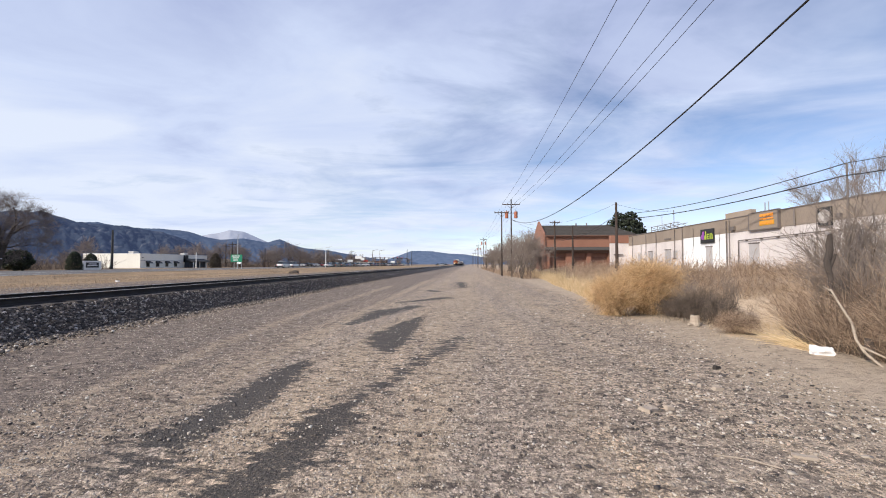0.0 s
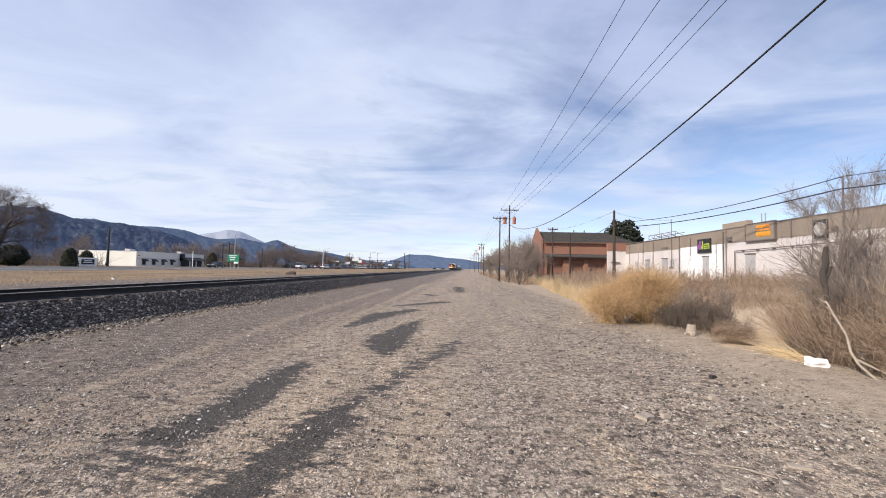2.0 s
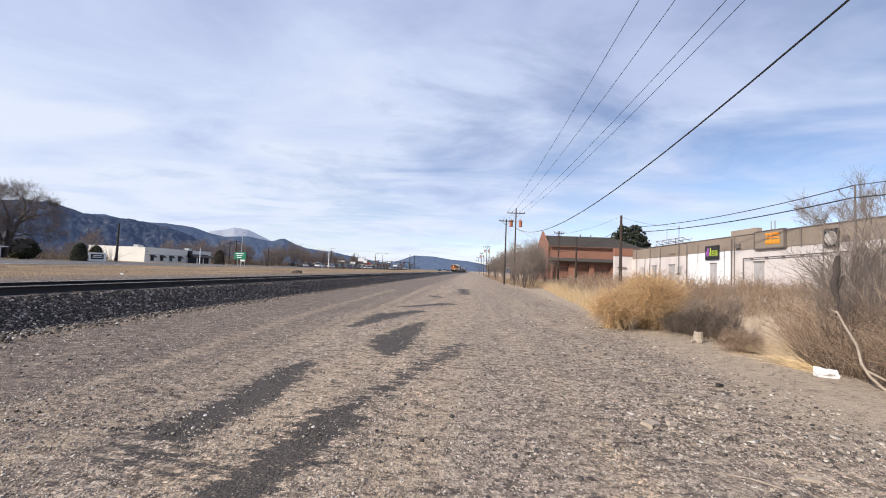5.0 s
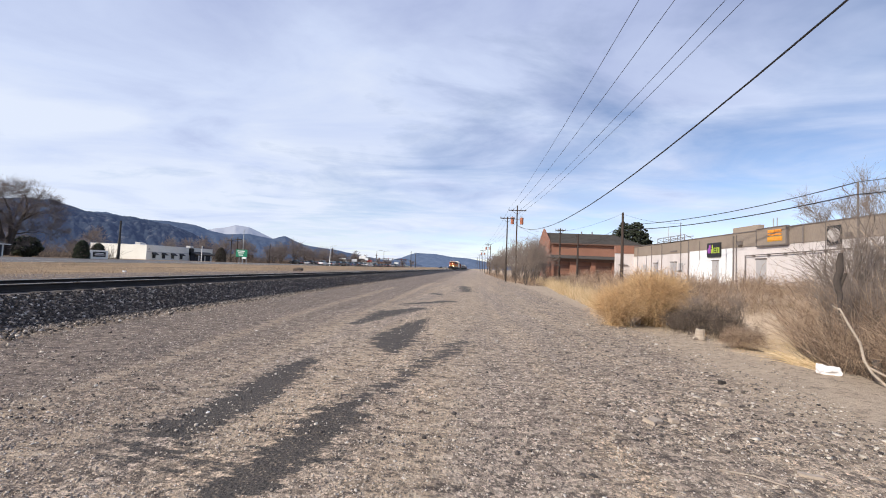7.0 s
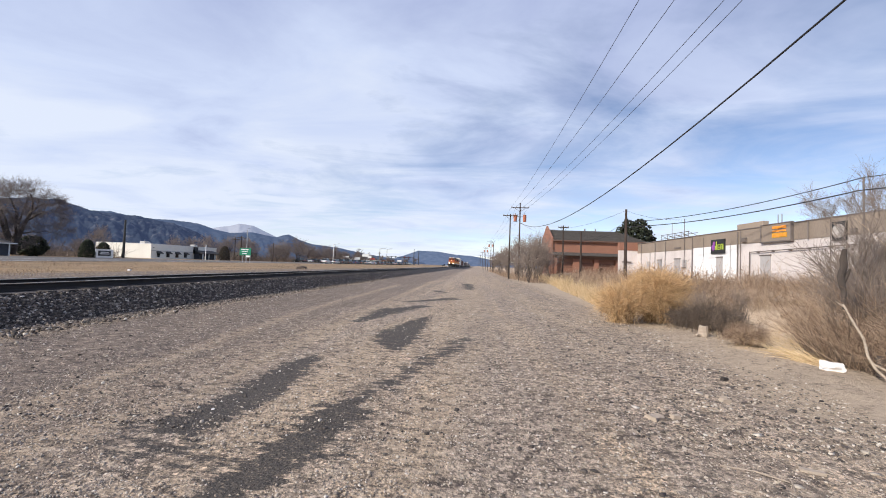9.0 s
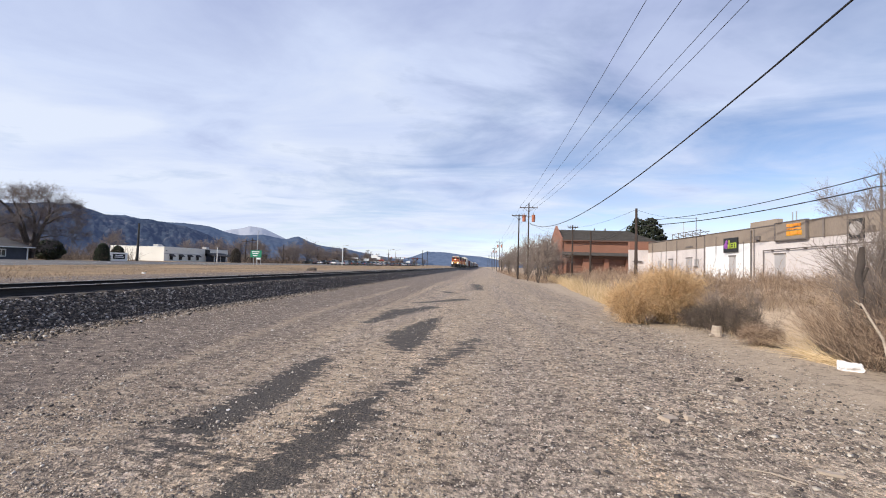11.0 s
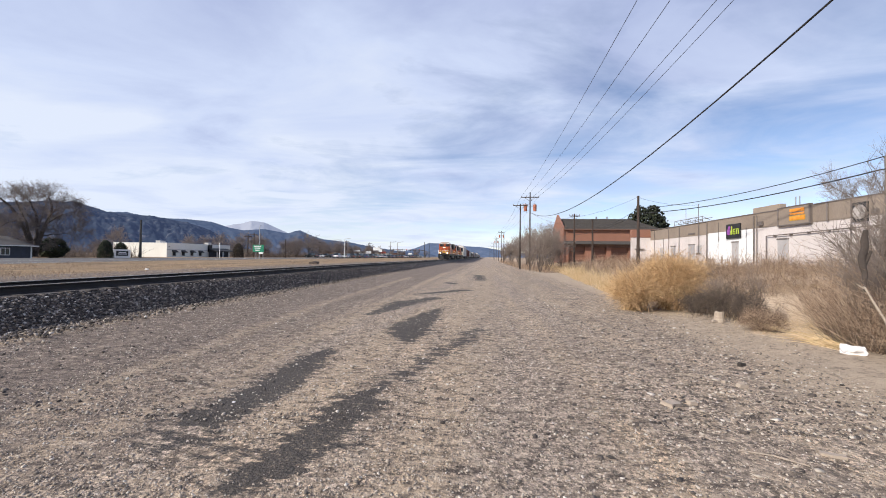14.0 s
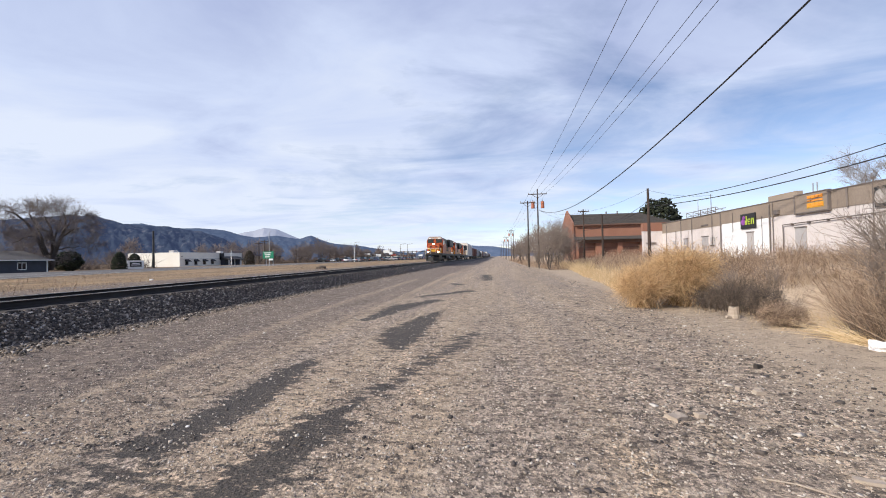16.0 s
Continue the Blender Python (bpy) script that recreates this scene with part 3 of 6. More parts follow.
yard_stones("gravel", 46000, 14, (-7.5, 6.5), (0.008, 0.025), "small tan and grey gravel pebbles over the yard")
yard_stones("coarse_gravel", 800, 15, (-6.0, 6.5), (0.014, 0.03), "scattered pale coarse stones on the yard")
yard_stones("spilled_stones", 6500, 15, (-6.0, 6.5), (0.016, 0.04), "pale stones spilled at the foot of the ballast", toe=True)



def loose_stones(name, k, xs, ys, size, flat, label, seed):
    """Stones strewn thinly over a stretch of the yard, more of them near the yard's mouth."""
    rng = np.random.default_rng(seed)
    y = ys[0] + (ys[1] - ys[0]) * rng.random(k) ** 1.7
    x = rng.uniform(xs[0], xs[1], k) + 0.02 * y
    s = rng.uniform(size[0], size[1], k) * (0.6 + 0.9 * rng.random(k) ** 5)
    v, f = stones(rng, np.zeros((k, 3)), s)
    v = v.reshape(k, 8, 3) * [1, 1, flat] + np.stack([x, y, ground_z(x, y) + s * 0.2 * flat], 1)[:, None]
    tagged(new(name, raw_mesh(name, v.reshape(-1, 3), f, M["mixed_stone"])), label, "stones", kind="stuff")


loose_stones("verge_gravel", 9000, (1.6, 4.6), (4.0, 48.0), (0.016, 0.05), 0.7, "coarse grey and pale gravel along the verge", 301)
loose_stones("yard_grit", 20000, (-8.8, 1.6), (3.6, 34.0), (0.010, 0.034), 0.85, "dark and pale grit strewn over the yard", 302)
loose_stones("pale_chips", 420, (0.8, 4.8), (2.8, 10.0), (0.035, 0.075), 0.35, "flat pale stone chips on the sandy verge", 303)

# highway beyond the railway
NEAR_EDGE = [(-300, -30), (20, -35), (36, -40), (52, -44.5), (100, -47.5), (200, -48.5), (1600, -52)]
FAR_EDGE = [(-300, -64), (100, -68), (1600, -70)]
ry = np.concatenate([np.arange(-200, 200, 10), np.arange(200, 1600, 50)])
rn, rf = np.interp(ry, *zip(*NEAR_EDGE)), np.interp(ry, *zip(*FAR_EDGE))
rv = np.concatenate([np.stack([rn, ry, np.full_like(rn, 0.625)], 1), np.stack([rf, ry, np.full_like(rn, 0.66)], 1)])
q = np.arange(len(ry) - 1)
rfaces = np.stack([q, q + 1, q + 1 + len(ry), q + len(ry)], 1)[:, ::-1]
tagged(new("road", raw_mesh("road", rv, rfaces, M["asphalt"])), "pale grey asphalt highway beyond the dry grass", "road", kind="structure")
for name, off in (("edge_line", -1.2), ("lane_line", -8.5)):
    a, b = rn + off, rn + off - 0.18
    lv = np.concatenate([np.stack([a, ry, np.full_like(a, 0.645)], 1), np.stack([b, ry, np.full_like(a, 0.646)], 1)])
    tagged(new(name, raw_mesh(name, lv, rfaces, M["line"])), "worn painted line along the highway", "road line", kind="structure")


# ---- the railway track: rails and sleepers ----
track = thing("railway_track", "steel rails on dark wooden ties in ballast", "railway track")
for s in (-1, 1):
    x = TRACK_X + s * 0.755
    bm = B()
    prism(bm, [(x - 0.09, 0.60), (x + 0.09, 0.60), (x + 0.085, 0.65), (x + 0.02, 0.68), (x + 0.012, 0.765), (x + 0.036, 0.785),
               (x + 0.036, 0.808), (x - 0.036, 0.808), (x - 0.036, 0.785), (x - 0.012, 0.765), (x - 0.02, 0.68), (x - 0.085, 0.65)], 1, -60, TRACK_END)
    rail = part("rail", bm, M["rail_side"], track)
    boxp("rail_head", (x - 0.034, x + 0.034, -60, TRACK_END, 0.81, 0.822), M["rail_top"], rail, "bright worn steel running surface")
tie_mesh = bpy.data.meshes.new("tie")
bm = box(B(), -1.28, 1.28, -0.115, 0.115, 0, 0.17, bevel=0.012)
bm.to_mesh(tie_mesh)
bm.free()
tie_mesh.materials.append(M["tie"])
for i in range(290):
    ob = new("tie", tie_mesh)
    ob.parent = track
    ob.matrix_basis = pose(TRACK_X + rng.normal(0, 0.03), 1.0 + i * 0.53, 0.47 + rng.normal(0, 0.006), 0, 0, rng.normal(0, 0.8))


# ---- the train ----
def bogie(parent, y, wheels, gap, r=0.5):
    tr = part("truck", box(box(B(), -1.15, -0.95, y - gap * wheels / 2, y + gap * wheels / 2, 0.42, 0.85, 0.04), 0.95, 1.15, y - gap * wheels / 2, y + gap * wheels / 2, 0.42, 0.85, 0.04), M["loco_black"], parent)
    for i in range(wheels):
        yy = y + (i - (wheels - 1) / 2) * gap
        for s in (-1, 1):
            part("wheel", rod(B(), (s * 0.68, yy, r), (s * 0.82, yy, r), r, n=18), M["rail_side"], tr)
    return tr


def locomotive(lead):
    label = "orange and black diesel locomotive with lit headlights" if lead else "orange and black diesel locomotive coupled behind another"
    L = thing("locomotive", label, "locomotive", "locomotives of the train")
    W = 1.55
    boxp("underframe", (-W, W, 0.5, 22.3, 1.15, 1.55), M["loco_black"], L, bevel=0.04)
    prism_tank = prism(B(), [(-1.35, 0.5), (1.35, 0.5), (1.5, 0.75), (1.5, 1.15), (-1.5, 1.15), (-1.5, 0.75)], 1, 8.2, 13.6)
    part("fuel_tank", prism_tank, M["loco_black"], L)
    # nose with sloping front and shoulders
    bm = prism(B(), [(0.95, 1.55), (0.95, 2.75), (1.25, 3.2), (2.75, 3.32), (2.75, 1.55)], 0, -1.08, 1.08)
    bmesh.ops.bevel(bm, geom=bm.edges[:], offset=0.09, segments=2, affect="EDGES")
    nose = part("nose", bm, M["loco_orange"], L, "orange nose")
    boxp("nose_stripe", (-1.03, 1.03, 0.93, 2.7, 2.30, 2.42), M["loco_yellow"], nose, "yellow stripe")
    part("nose_badge", prism(B(), [(-0.45, 2.0), (0, 1.82), (0.45, 2.0), (0.45, 2.2), (-0.45, 2.2)], 1, 0.90, 0.935), M["loco_yellow"], nose, "plain yellow badge")
    for s in (-1, 1):
        boxp("nose_band", (min(s * 0.72, s * 1.1), max(s * 0.72, s * 1.1), 0.92, 0.945, 2.48, 2.60), M["loco_yellow"], nose, "yellow band")
        boxp("sand_filler", (min(s * 0.3, s * 0.6), max(s * 0.3, s * 0.6), 0.90, 0.94, 2.85, 3.0), M["loco_black"], nose)
    boxp("nose_panel", (-0.98, 0.98, 0.925, 0.952, 1.58, 1.80), M["loco_black"], nose, "black lower nose panel")
    boxp("nose_door", (-0.95, -0.45, 0.915, 0.95, 1.6, 2.28), M["loco_black"], nose)
    # upright black strips painted in place of handrail shadows; air tanks below
    for s in (-1, 1):
        boxp("nose_seam", (s * 0.62 - 0.03, s * 0.62 + 0.03, 0.915, 0.945, 1.8, 2.9), M["loco_black"], nose)
        boxp("air_tank", (min(s * 0.9, s * 1.4), max(s * 0.9, s * 1.4), 14.0, 15.6, 0.6, 1.1), M["steel"], L, "pale air reservoir", bevel=0.1)
    # cab
    bm = prism(B(), [(-W, 1.55), (W, 1.55), (W, 4.1), (1.05, 4.72), (-1.05, 4.72), (-W, 4.1)], 1, 2.55, 5.1)
    bmesh.ops.bevel(bm, geom=bm.edges[:], offset=0.06, segments=1, affect="EDGES")
    cab = part("cab", bm, M["loco_orange"], L, "orange cab")
    # the brow's cream tone imitates bright glare above the windshields
    boxp("cab_brow", (-1.32, 1.32, 2.49, 2.62, 4.34, 4.66), M["loco_cream_glare"], cab, "cab brow with glare painted into its pale colour")
    boxp("cab_roof", (-1.06, 1.06, 2.5, 5.15, 4.70, 4.80), M["loco_cream_glare"], cab, "pale roof edge", bevel=0.02)
    for s in (-1, 1):
        a, b = sorted((s * 0.30, s * 1.38))
        boxp("windshield", (a, b, 2.515, 2.58, 3.62, 4.28), M["glass"], cab)
        boxp("window_pillar", (min(s * 0.24, s * 0.32), max(s * 0.24, s * 0.32), 2.50, 2.58, 3.5, 4.34), M["loco_black"], cab)
        a, b = sorted((s * 1.52, s * 1.575))
        boxp("side_window", (a, b, 3.1, 4.5, 3.2, 3.9), M["glass"], cab)
        boxp("number_board", (min(s * 0.62, s * 1.15), max(s * 0.62, s * 1.15), 2.46, 2.52, 4.40, 4.60), M["white"], cab, "lit number board with plain bar")
    head = part("headlight_housing", rod(B(), (0, 1.1, 3.34), (0, 1.5, 3.34), 0.26, n=14), M["loco_black"], cab)
    for s in (-1, 1):
        part("headlight", rod(B(), (s * 0.12, 1.06, 3.34), (s * 0.12, 1.12, 3.34), 0.11, n=12), M["lamp"] if lead else M["white"], head, "lit headlight" if lead else "")
        ditch = part("ditch_light", rod(B(), (s * 0.95, 0.36, 1.86), (s * 0.95, 0.50, 1.86), 0.17, n=12), M["lamp"] if lead else M["white"], L, "lit ditch light" if lead else "")
        # stepwell, handrails
        boxp("step_well", (min(s * 1.1, s * 1.5), max(s * 1.1, s * 1.5), 0.35, 1.0, 0.45, 1.55), M["loco_black"], L)
        bm = B()
        for yy in (0.4, 0.95, 5.3, 8, 10.7, 13.4, 16.1, 18.8, 21.8):
            rod(bm, (s * 1.5, yy, 1.5), (s * 1.5, yy, 2.55), 0.02, n=5)
        rod(bm, (s * 1.5, 0.4, 2.55), (s * 1.5, 0.95, 2.55), 0.02, n=5)
        rod(bm, (s * 1.5, 5.3, 2.55), (s * 1.5, 21.8, 2.55), 0.02, n=5)
        part("handrail", bm, M["loco_yellow"] if s > 0 else M["white"], L, "thin grab rail")
    bm = B()
    rod(bm, (-1.4, 0.38, 2.5), (1.4, 0.38, 2.5), 0.022, n=5)
    for xx in (-1.4, -0.5, 0.5, 1.4):
        rod(bm, (xx, 0.38, 1.5), (xx, 0.38, 2.5), 0.02, n=5)
    part("front_rail", bm, M["white"], L, "thin grab rail")
    boxp("anticlimber", (-1.4, 1.4, 0.25, 0.55, 1.28, 1.5), M["loco_black"], L, bevel=0.03)
    bm = prism(B(), [(-1.42, 0.55), (0, 0.12), (1.42, 0.55), (1.42, 0.72), (-1.42, 0.72)], 2, 0.12, 0.92)
    part("pilot_plow", bm, M["loco_black"], L)
    boxp("coupler", (-0.18, 0.18, -0.25, 0.5, 0.72, 1.05), M["loco_black"], L, bevel=0.03)
    # long hood with stripe, grilles and radiators
    boxp("long_hood", (-0.95, 0.95, 5.1, 21.6, 1.55, 4.15), M["loco_orange"], L, bevel=0.08)
    boxp("hood_top", (-0.985, 0.985, 5.12, 21.55, 3.05, 4.5), M["loco_black"], L, bevel=0.08)
    boxp("radiator", (-1.5, 1.5, 14.6, 21.4, 3.1, 4.7), M["loco_black"], L, bevel=0.12)
    boxp("inverter_cabinet", (-1.4, 1.4, 5.15, 9.2, 1.9, 3.62), M["loco_orange"], L, bevel=0.05)
    boxp("dynamic_brake", (-1.3, 1.3, 5.3, 9.6, 3.6, 4.62), M["loco_black"], L, bevel=0.1)
    boxp("exhaust_stack", (-0.5, 0.5, 11.5, 12.7, 4.45, 4.75), M["loco_black"], L, bevel=0.04)
    boxp("yellow_stripe", (-0.965, 0.965, 5.2, 21.5, 1.9, 2.02), M["loco_yellow"], L, "yellow stripe")
    # doors coloured black to put the flank's shade into the paint
    for i in range(8):
        boxp("hood_door", (-0.975, 0.975, 8.4 + i * 0.98, 9.2 + i * 0.98, 2.15, 3.4), M["loco_black"], L)
    part("horn", rod(B(), (0, 5.6, 4.55), (0, 5.0, 4.55), 0.08, 0.16, 8), M["loco_black"], L)
    for y in (4.6, 18.4):
        bogie(L, y, 3, 1.95, 0.53)
    return L


def freight_base(name, label, category, length):
    T = thing(name, label, category, "freight cars of the train")
    boxp("underframe", (-1.35, 1.35, 0.4, length - 0.4, 1.0, 1.25), M["loco_black"], T)
    for y in (2.2, length - 2.2):
        bogie(T, y, 2, 1.75, 0.46)
    for y in (-0.15, length - 0.35):
        boxp("coupler", (-0.15, 0.15, y, y + 0.5, 0.75, 1.0), M["loco_black"], T)
    return T


def autorack():
    n = 27.0
    T = freight_base("autorack", "tall pale enclosed auto carrier railcar", "railcar", n)
    bm = prism(B(), [(-1.55, 1.25), (1.55, 1.25), (1.55, 5.3), (1.0, 5.85), (-1.0, 5.85), (-1.55, 5.3)], 1, 0.3, n - 0.3)
    part("body", bm, M["car_white"], T)
    for i in range(14):
        boxp("side_panel", (-1.58, 1.58, 0.7 + i * 1.86, 2.3 + i * 1.86, 1.5, 5.1), M["car_grey"], T)
    boxp("end_door", (-1.3, 1.3, 0.22, 0.32, 1.3, 5.2), M["car_white"], T)
    return T


def boxcar(m, label):
    n = 18.4
    T = freight_base("boxcar", label, "railcar", n)
    bm = prism(B(), [(-1.5, 1.1), (1.5, 1.1), (1.5, 4.55), (0, 4.8), (-1.5, 4.55)], 1, 0.3, n - 0.3)
    part("body", bm, m, T)
    for i in range(17):
        boxp("side_post", (-1.55, 1.55, 0.6 + i * 1.05, 0.72 + i * 1.05, 1.15, 4.5), m, T)
    boxp("sliding_door", (-1.58, 1.58, 7.6, 10.8, 1.3, 4.4), m, T)
    boxp("running_board", (-0.3, 0.3, 0.4, n - 0.4, 4.82, 4.87), M["loco_black"], T)
    return T


def hopper(m, label):
    n = 17.0
    T = freight_base("covered_hopper", label, "railcar", n)
    bm = prism(B(), [(0.6, 2.6), (2.4, 4.5), (n - 2.4, 4.5), (n - 0.6, 2.6), (n - 3.2, 1.2), (3.2, 1.2)], 0, -1.5, 1.5)
    bmesh.ops.bevel(bm, geom=bm.edges[:], offset=0.12, segments=2, affect="EDGES")
    part("body", bm, m, T)
    for i in range(9):
        boxp("side_rib", (-1.56, 1.56, 2.6 + i * 1.45, 2.7 + i * 1.45, 1.5, 4.4), m, T)
    for y in (5, 8.5, 12):
        bm = prism(B(), [(y - 1.2, 1.3), (y + 1.2, 1.3), (y + 0.3, 0.5), (y - 0.3, 0.5)], 0, -1.0, 1.0)
        part("outlet", bm, m, T)
    boxp("hatch_walk", (-0.5, 0.5, 2.4, n - 2.4, 4.5, 4.66), m, T)
    return T


def tanker():
    n = 16.0
    T = freight_base("tank_car", "black cylindrical railway tank car", "railcar", n)
    bm = rod(B(), (0, 0.8, 2.75), (0, n - 0.8, 2.75), 1.5, n=22)
    bmesh.ops.bevel(bm, geom=[e for e in bm.edges if abs(e.verts[0].co.y - e.verts[1].co.y) < 0.01], offset=0.3, segments=2, affect="EDGES")
    part("tank", bm, M["loco_black"], T, smooth=True)
    part("dome", rod(B(), (0, n / 2, 4.2), (0, n / 2, 4.6), 0.6, n=14), M["loco_black"], T)
    return T


loco_first = locomotive(True)
loco_next = locomotive(False)
TRAIN = [(loco_first, 0.0), (loco_next, 23.2), (copy_thing(loco_next, pose(0, 0, 0)), 46.4)]
kinds = dict(a=(autorack(), 27.4), b=(boxcar(M["car_brown"], "weathered brown steel boxcar"), 18.8), g=(hopper(M["car_grey"], "weathered grey covered hopper railcar"), 17.4),
             t=(tanker(), 16.4), w=(boxcar(M["car_grey"], "pale grey steel boxcar"), 18.8))
back, used = 69.8, set()
for c in "abbwgttgbwwbgtgwabbgwgtbgwbw":
    ob, n = kinds[c]
    if c in used:
        ob = copy_thing(ob, pose(0, 0, 0))
    used.add(c)
    TRAIN.append((ob, back))
    back += n


# ---- utility poles and wires ----
def utility_pole(x, y, top, arm_z=(), arm=1.25, cans=(), label="weathered wooden utility pole with crossarm", r=0.135, lean=0.0, base=None):
    P = thing("utility_pole", label, "utility pole", "utility poles along the yard")
    z0 = (float(ground_z(x, y)) if base is None else base) - 0.3
    part("shaft", rod(B(), (x, y, z0), (x + lean, y, top), r, r * 0.62, 10), M["wood"], P)
    for z in arm_z:
        bm = box(B(), x - arm, x + arm, y - 0.16, y - 0.06, z - 0.06, z + 0.06, 0.01)
        for s in (-1, 1):
            rod(bm, (x + s * arm * 0.6, y - 0.11, z - 0.05), (x, y - 0.14, z - 0.62), 0.025, n=5)
        a = part("crossarm", bm, M["wood"], P)
        for f in (-0.95, -0.42, 0.42, 0.95):
            part("insulator", rod(B(), (x + f * arm, y - 0.11, z + 0.06), (x + f * arm, y - 0.11, z + 0.24), 0.05, 0.035, 8), M["insulator"], a)
    for s, z in cans:
        c = part("transformer", rod(B(), (x + s * 0.68, y - 0.1, z - 0.55), (x + s * 0.68, y - 0.1, z + 0.42), 0.25, n=14), M["can"], P, "rust-red cylindrical transformer")
        part("bushing", rod(B(), (x + s * 0.68, y - 0.1, z + 0.42), (x + s * 0.68, y - 0.1, z + 0.66), 0.06, n=6), M["insulator"], c)
        rod_b = rod(B(), (x + s * 0.1, y, z + 0.2), (x + s * 0.5, y - 0.1, z + 0.2), 0.04, n=5)
        part("bracket", rod_b, M["steel"], P)
    return P


def wire(p, q, sag, r=0.011, label="thin black overhead power line", n=28):
    cu = bpy.data.curves.new("power_line", "CURVE")
    cu.dimensions, cu.bevel_depth, cu.bevel_resolution = "3D", r, 1
    sp = cu.splines.new("POLY")
    sp.points.add(n)
    p, q = Vector(p), Vector(q)
    for i in range(n + 1):
        u = i / n
        c = p.lerp(q, u)
        sp.points[i].co = (c.x, c.y, c.z - 4 * sag * u * (1 - u), 1)
    cu.materials.append(M["wire"])
    return tagged(new("power_line", cu), label, "cable", "overhead wires")


POLE_A = (6.4, 60.0)
utility_pole(*POLE_A, 11.2, (10.45,), 1.3, ((-1, 8.95), (1, 8.95)), "tall wooden utility pole carrying two rust-red transformers")
utility_pole(4.75, 57.0, 9.1, (8.85,), 1.0, (), "wooden utility pole with short crossarm beside the brush", 0.125)
utility_pole(12.3, 58.0, 7.8, (7.5,), 0.7, (), "dark wooden pole before the brown building", 0.14)
utility_pole(13.75, 54.0, 6.7, (), label="bare dark wooden pole before the brown building", r=0.15)
utility_pole(15.1, 42.0, 7.9, (), label="thick dark wooden pole beside the white building", r=0.17)
utility_pole(6.3, -6.0, 11.0, (10.6,), 1.7, (), "wooden utility pole behind the yard")
for i, (px_, y, z) in enumerate(((5.5, 144, 11.0), (4.9, 190, 10.8), (5.2, 118, 8.6), (5.3, 168, 8.2), (4.8, 215, 9), (4.6, 250, 10.8), (4.2, 320, 10.8), (4, 400, 10.8))):
    utility_pole(px_, y, z, (z - 0.55,) if z > 9.5 else (), 1.25, ((-1, z - 1.9), (1, z - 1.9)) if i < 2 else (), "distant wooden utility pole along the track")
for xa, xb in ((5.15, 4.65), (5.9, 5.83), (6.9, 7.5), (7.65, 7.95)):
    wire((xb, -6, 10.75), (xa, 60, 10.65), 0.9)
    wire((xa, 60, 10.65), (xa - 0.9, 144, 10.7), 1.2)
    wire((xa - 0.9, 144, 10.7), (xa - 1.5, 190, 10.5), 0.5)
wire((7.06, -6, 9.45), (6.4, 60, 8.26), 3.33, 0.024, "thick black sagging communications cable")
wire((6.4, 60, 8.26), (12.3, 58, 7.4), 0.5)
wire((6.4, 60, 8.26), (13.75, 54, 6.4), 1.0)
wire((12.3, 58, 7.4), (15.1, 42, 7.8), 0.35)
wire((13.75, 54, 5.3), (15.1, 42, 6.65), 0.35, 0.02)
wire((12.3, 58, 4.9), (15.1, 42, 6.15), 0.5, 0.02)
MAST = (20.4, 22.9, 7.05)
wire((15.1, 42, 6.65), MAST, 0.5, 0.026)
wire((15.1, 42, 6.15), (20.2, 22.9, 6.35), 0.42, 0.034)
wire((15.1, 42, 7.75), (20.55, 41.2, 6.9), 0.3)
wire(MAST, (26, 4, 8.0), 0.5, 0.018)
wire((20.2, 22.9, 6.35), (26, 4, 7.3), 0.5, 0.03)


# ---- white commercial building beside the yard ----
WX = 20.5


